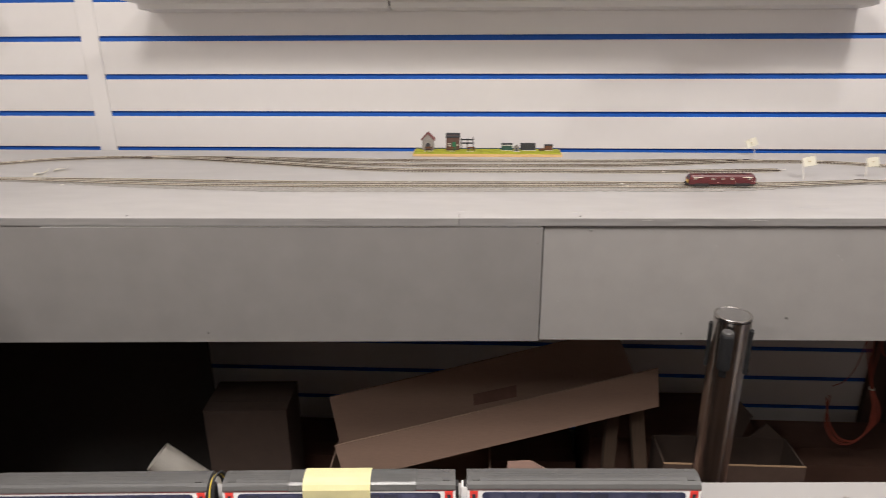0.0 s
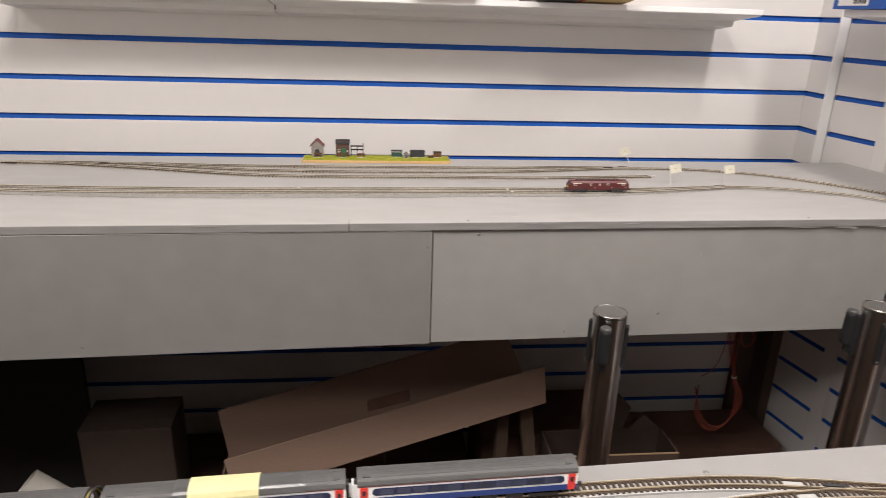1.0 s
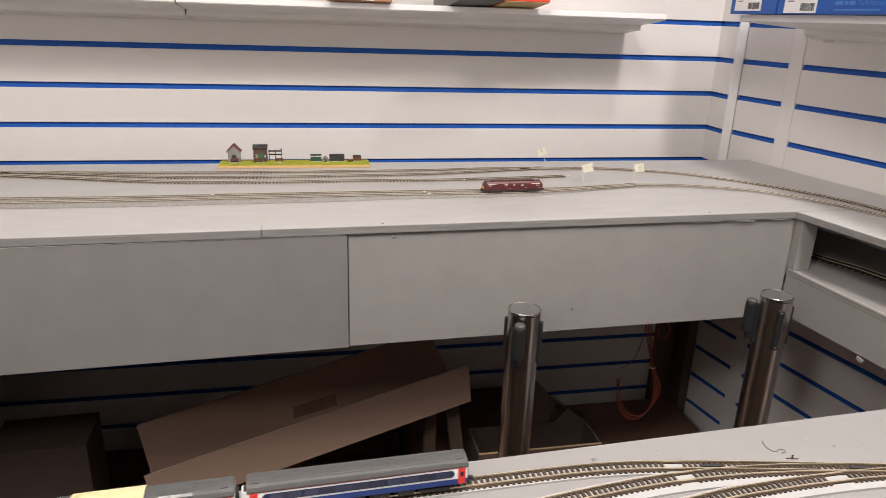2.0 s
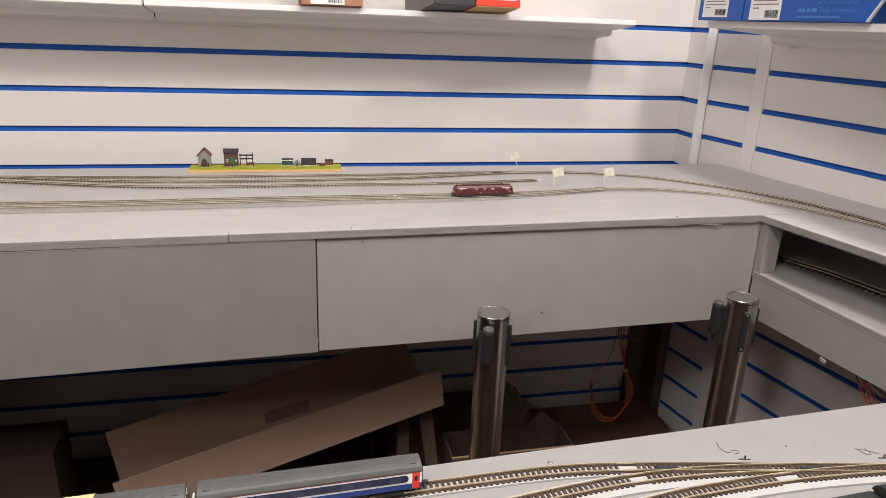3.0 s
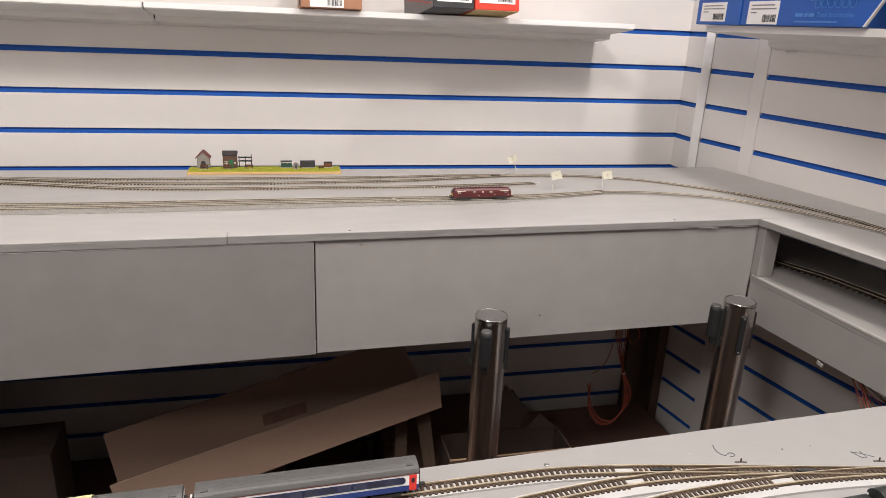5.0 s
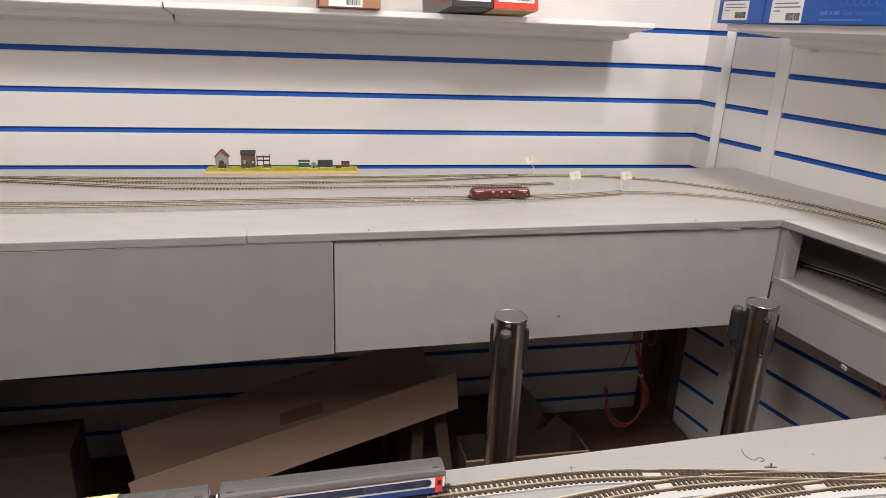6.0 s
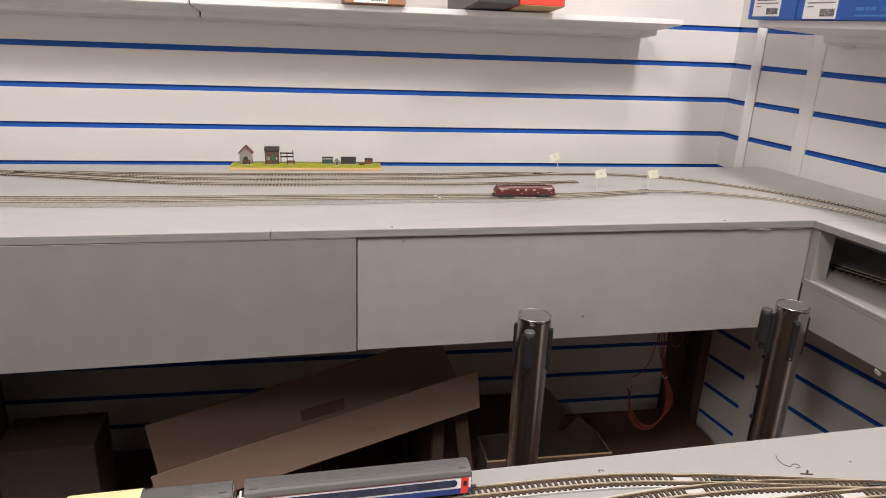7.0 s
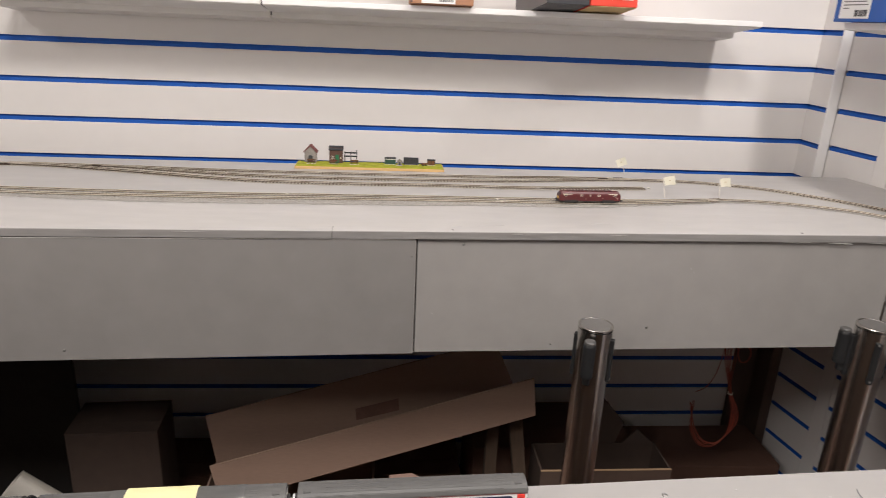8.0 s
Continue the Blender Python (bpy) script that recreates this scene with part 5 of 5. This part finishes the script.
for z in (0.0475, 0.0530, 0.0660):
    part("drawn_line", box(0.186, 0.286, -0.0010, -0.0005, z, z + 0.0008), BOX_PALE, art)
for x in (0.196, 0.211, 0.226, 0.241, 0.256, 0.271):
    part("drawn_wheel", lathe([(0.0058, 0.0003), (0.0068, 0.0003), (0.0068, -0.0003), (0.0058, -0.0003)], 24), BOX_PALE, art, at=pose(x, -0.0008, 0.0350, 90, 0, 0))
carton("model_box", "blue card model box farther along the shelf", (0.20, 0.15, 0.095), turn(1.1185, 1.2680, EZ), BOX_BLUE)
tilted = lambda x, y, z, tip, a: pose(x, y, z, -tip, 0, a)
brown = carton("model_box", "orange-brown card model box with a white price label", (0.119, 0.16, 0.08), tilted(0.297, 1.800, 1.4158, 6.2, 0), BOX_BROWN)
sticker(brown, 0.020, 0.001, 0.064, 0.034)
part("end_panel", box(0.0, 0.003, -0.0009, -0.0004, 0.002, 0.056), BOX_DARK, brown, "dark end band")
navy = carton("model_box", "navy card model box with grey sides and a white label", (0.084, 0.17, 0.085), tilted(0.5450, 1.7450, 1.4256, 9.1, 9), BOX_DARK)
part("side_panel", box(-0.0014, -0.0007, 0.001, 0.169, 0.001, 0.060), BOX_GREY, navy, "grey printed side")
part("print_line", box(-0.0020, -0.0015, 0.010, 0.165, 0.0, 0.0016, m=pose(0, 0, 0.006, 12, 0, 0)), COACH_RED, navy, "thin red printed line")
sticker(navy, 0.007, 0.011, 0.072, 0.034)
red = carton("model_box", "bright red card model box with a white window label", (0.093, 0.17, 0.085), tilted(0.6305, 1.7580, 1.4258, 8.6, 6), BOX_RED)
sticker(red, 0.008, 0.012, 0.076, 0.034)
part("bottom_panel", box(0.001, 0.092, 0.001, 0.100, -0.0012, -0.0004), BOX_TAN, red, "bare tan card underside")


# ------------------------------------------------------------------ under the board
def sheet(name, quad, thick, material, parent, label=""):
    """A flat card panel with four corners."""
    q = [Vector(v) for v in quad]
    n = (q[1] - q[0]).cross(q[3] - q[0]).normalized() * (thick / 2)
    bm = bmesh.new()
    bmesh.ops.convex_hull(bm, input=[bm.verts.new(v + s * n) for v in q for s in (-1, 1)])
    return part(name, bm, material, parent, label)


tray = thing("cardboard_tray", "long open brown cardboard tray lying tilted on other boxes", "cardboard box")
FTL, FTR, FBR, FBL = (-0.082, 1.60, 0.535), (0.552, 1.60, 0.731), (0.561, 1.60, 0.6475), (-0.066, 1.60, 0.446)
sheet("front_wall", (FTL, FTR, FBR, FBL), 0.004, CARD, tray)
bm = bmesh.new()
bmesh.ops.convex_hull(bm, input=[bm.verts.new((x, y, z)) for x, z in ((-0.106, 0.597), (0.484, 0.772), (0.4955, 0.690), (0.538, 0.6485), (-0.085, 0.446)) for y in (1.679, 1.683)])
rear_wall = part("rear_wall", bm, CARD, tray)
sheet("bottom", ((-0.066, 1.602, 0.446), (0.560, 1.602, 0.647), (0.538, 1.678, 0.647), (-0.085, 1.678, 0.446)), 0.004, CARD, tray)
sheet("print_patch", ((0.200, 1.6783, 0.614), (0.289, 1.6783, 0.639), (0.291, 1.6783, 0.611), (0.202, 1.6783, 0.587)), 0.0008, CARD_DARK, rear_wall, "dark red-brown printed patch")


def open_carton(name, label, x0, x1, y0, y1, h, flaps, material=CARD, front=None):
    t = thing(name, label, "cardboard box")
    w = 0.004
    part("wall", box(x0, x1, y0, y0 + w, 0.001, h), front or material, t)
    part("wall", box(x0, x1, y1 - w, y1, 0.001, h), material, t)
    part("wall", box(x0, x0 + w, y0 + w, y1 - w, 0.001, h), material, t)
    part("wall", box(x1 - w, x1, y0 + w, y1 - w, 0.001, h), material, t)
    part("bottom", box(x0 + w, x1 - w, y0 + w, y1 - w, 0.001, 0.006), material, t)
    part("rim", box(x0, x1, y0 - 0.0006, y0 + w + 0.0006, h, h + 0.0012), CARD_EDGE, t, "worn pale rim")
    for quad in flaps:
        sheet("flap", quad, 0.004, material, t)
    return t


# Inner walls and flaps are coloured darker than the front to paint in shade.
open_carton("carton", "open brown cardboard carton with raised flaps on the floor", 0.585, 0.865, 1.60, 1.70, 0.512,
            [((0.712, 1.698, 0.514), (0.772, 1.698, 0.514), (0.789, 1.702, 0.563), (0.732, 1.702, 0.629)), ((0.790, 1.698, 0.512), (0.858, 1.698, 0.512), (0.840, 1.700, 0.524), (0.822, 1.702, 0.545))], SHADED_BROWN, DARK_BOARD)
open_carton("carton", "low brown cardboard carton propping up the tilted tray", -0.11, 0.24, 1.55, 1.80, 0.440, [])
open_carton("carton", "pale pinkish cardboard carton with an open lid", 0.262, 0.44, 1.50, 1.59, 0.452,
            [((0.266, 1.584, 0.454), (0.432, 1.584, 0.454), (0.318, 1.594, 0.516), (0.272, 1.594, 0.512))], CARD_PINK)


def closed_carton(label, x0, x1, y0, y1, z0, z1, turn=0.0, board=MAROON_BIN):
    """A closed brown carton with a taped top seam."""
    cx, cy = (x0 + x1) / 2, (y0 + y1) / 2
    c = thing("carton", label, "cardboard box", pose(cx, cy, z0, 0, 0, turn))
    w, d, h = (x1 - x0) / 2, (y1 - y0) / 2, z1 - z0
    part("body", box(-w, w, -d, d, 0.001, h - 0.004, 0.003), board, c)
    part("flap", box(-w, w, -d, -0.001, h - 0.0038, h - 0.0006, 0.0008), board, c)
    part("flap", box(-w, w, 0.001, d, h - 0.0038, h - 0.0006, 0.0008), board, c)
    part("tape", box(-w + 0.004, w - 0.004, -0.024, 0.024, h - 0.0005, h), board, c, "brown parcel tape")
    return c


casing = thing("corner_casing", "dark brown hardboard casing boxing in the wall corner", "casing")
part("panel", box(1.1960, 1.2478, 1.9900, WALL_Y - 0.0015, 0.001, 1.018), DARK_BOARD, casing)
part("panel", box(1.2480, 1.2532, 1.9308, WALL_Y - 0.0015, 0.001, 1.018), DARK_BOARD, casing)
part("panel", box(1.2480, 1.2740, 1.9256, 1.9306, 0.001, 1.018), DARK_BOARD, casing)
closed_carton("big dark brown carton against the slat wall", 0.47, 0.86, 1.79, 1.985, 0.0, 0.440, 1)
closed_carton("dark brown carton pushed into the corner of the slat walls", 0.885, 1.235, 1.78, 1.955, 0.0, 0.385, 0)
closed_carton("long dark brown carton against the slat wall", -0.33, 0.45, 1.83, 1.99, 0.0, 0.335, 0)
closed_carton("tall brown carton, coloured darker for the deep shade under the board", -0.360, -0.187, 1.62, 1.735, 0.0, 0.600, 3, SHADED_BROWN)
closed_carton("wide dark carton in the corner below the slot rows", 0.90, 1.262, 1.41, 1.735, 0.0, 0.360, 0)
# Hidden by the near board; added to hold back light on the lower east wall.
closed_carton("unseen dark carton added under the east ledge to cut bounce light", 1.06, 1.270, 0.93, 1.39, 0.0, 0.400, 0)
for x0, x1, y, top, lean in ((0.478, 0.502, 1.66, 0.628, 0.0), (0.515, 0.541, 1.64, 0.640, 0.055)):
    b = thing("timber_batten", "rough pine batten standing under the board", "timber batten", group="timber battens")
    bm = bmesh.new()
    pts = []
    for x, z in ((x0 + lean * 1.6, 0.0), (x1 + lean * 1.6, 0.0), (x0, top - 0.004), (x1, top + 0.003)):
        for y0 in (y, y + 0.024):
            pts.append(bm.verts.new((x, y0, z)))
    bmesh.ops.convex_hull(bm, input=pts)
    part("batten", bm, WOOD, b)
roll = thing("paper_roll", "loose roll of white paper leaning in the dark", "paper roll")
bm = bmesh.new()
rings = []
for i in range(2):
    ring = []
    for k in range(40):
        a = 2 * math.pi * 1.25 * k / 39
        r = 0.0290 + 0.0035 * k / 39
        ring.append(bm.verts.new((r * math.cos(a), r * math.sin(a), i * 0.34)))
    rings.append(ring)
for k in range(39):
    bm.faces.new((rings[0][k], rings[0][k + 1], rings[1][k + 1], rings[1][k]))
bmesh.ops.solidify(bm, geom=bm.faces[:], thickness=0.0008)
axis = Vector((0.74, 0.05, -0.67)).normalized()
m = axis.to_track_quat("Z", "Y").to_matrix().to_4x4()
part("sheet", bm, PAPER, roll, at=Matrix.Translation((-0.450, 1.58, 0.510)) @ m)

# ------------------------------------------------------------------ wiring
hank = thing("wire_bundle", "loop of red layout wire tied and hanging below the board", "wire bundle")
for k in range(12):
    j = lambda s: random.uniform(-s, s)
    d = 0.012 * (k / 8 - 0.5)
    wire("wire", [(1.018 + j(0.012), 1.745 + j(0.01), TOP - 0.013), (1.030 + j(0.016), 1.75 + j(0.008), 0.72), (1.050 + d * 0.4, 1.75, 0.606), (1.068 + d, 1.75 + j(0.004), 0.545 + j(0.01)), (1.052 + d, 1.75, 0.485 + d), (1.020, 1.75, 0.470 - 0.8 * d + j(0.003)), (0.985 - d, 1.75, 0.500 + j(0.008)), (0.962 + d * 0.6, 1.75, 0.570 + j(0.02))], 0.0006, RED_WIRE, hank)
wire("wire", [(1.058, 1.76, TOP - 0.013), (1.064, 1.76, 0.74), (1.080, 1.75, 0.705), (1.066, 1.75, 0.685), (1.052, 1.75, 0.700), (1.060, 1.76, 0.76), (1.062, 1.765, TOP - 0.013)], 0.0016, RED_WIRE, hank)
wire("wire", [(1.010, 1.76, TOP - 0.013), (1.012, 1.75, 0.68), (0.985, 1.74, 0.630), (0.962, 1.74, 0.616)], 0.0009, RED_WIRE, hank)
part("cable_tie", lathe([(0.0052, -0.002), (0.0060, -0.002), (0.0060, 0.002), (0.0052, 0.002)], 14), TIE, hank, at=pose(1.050, 1.75, 0.606))
hank2 = thing("wire_bundle", "red and brown layout wires drooping behind the ledge panel", "wire bundle")
for k in range(11):
    j = lambda s: random.uniform(-s, s)
    wire("wire", [(1.135 + j(0.015), 1.262 + j(0.02), 0.962), (1.140, 1.215 + j(0.02), 0.905), (1.148 + j(0.012), 1.150 + j(0.020), 0.850 + j(0.022)), (1.150 + j(0.012), 1.07 + j(0.025), 0.835 + j(0.022)), (1.155, 1.00 + j(0.03), 0.890), (1.16, 0.96, 0.962)], 0.0008, RED_WIRE if k % 3 else WOOD, hank2)

# ------------------------------------------------------------------ slat wall pieces
def slat_rows():
    k = -12
    while SLOT0 + k * PITCH < CEIL - 0.15:
        yield SLOT0 + k * PITCH
        k += 1


def slats(parent, along, spans, face):
    """Rows of slats with a blue strip set back in each slot. along: 'x' or 'y'."""
    zs = list(slat_rows())
    for a, b in spans:
        n = (b - a)
        def unit(name, z0, z1, d0, d1, material, bevel):
            lo, hi = (0, n)
            if along == "x":
                bm = box(lo, hi, d0, d1, z0, z1, bevel)
            else:
                bm = box(d0, d1, lo, hi, z0, z1, bevel)
            me = bpy.data.meshes.new(name)
            bm.to_mesh(me)
            bm.free()
            me.materials.append(material)
            return me
        slat = unit("slat", SLOT / 2, PITCH - SLOT / 2, 0.0, 0.0155, WHITE_SLAT, 0.0012)
        strip = unit("slot_insert", -SLOT / 2 - 0.001, SLOT / 2 + 0.001, 0.0060, 0.0156, BLUE_INSERT, 0)
        lip = unit("insert_lip", -SLOT / 2 - 0.0005, SLOT * 0.12, 0.0022, 0.0059, BLUE_INSERT, 0.0006)
        ends = unit("slat", 0.005, zs[0] - SLOT / 2, 0.0, 0.0155, WHITE_SLAT, 0.0012)
        at = (lambda z: Matrix.Translation((a, face, z))) if along == "x" else (lambda z: Matrix.Translation((face, a, z)))
        shared("slat", ends, parent, at(0))
        for z in zs:
            shared("slat", slat, parent, at(z))
            insert = shared("slot_insert", strip, parent, at(z))
            shared("insert_lip", lip, insert, Matrix.Identity(4))


slats(wall_north, "x", [(LEFT_X + 0.002, -0.700), (-0.659, 1.2690)], WALL_Y)
slats(wall_east, "y", [(-3.60, 0.0005), (0.0371, 0.1695)], 0.0)
# the slatted return in the corner
wall_return = tagged(link_mesh("wall_return", box(0.0160, 0.022, 0.0, 0.0735, 0, CEIL - 0.002), STRIP_WHITE), "narrow white slatted return panel in the wall corner", "slat wall", kind="structure")
slats(wall_return, "y", [(0.0, 0.0735)], 0.0)
wall_return.matrix_world = pose(1.2540, 1.9360, 0, 0, 0, 0)
part("joint_strip", box(-0.6995, -0.6595, WALL_Y - 0.0006, WALL_Y + 0.0158, 0.005, CEIL - 0.002, 0.0008), STRIP_WHITE, wall_north)
part("joint_strip", box(-0.0006, 0.0158, 0.0010, 0.0366, 0.005, CEIL - 0.002, 0.0008), STRIP_WHITE, wall_east)
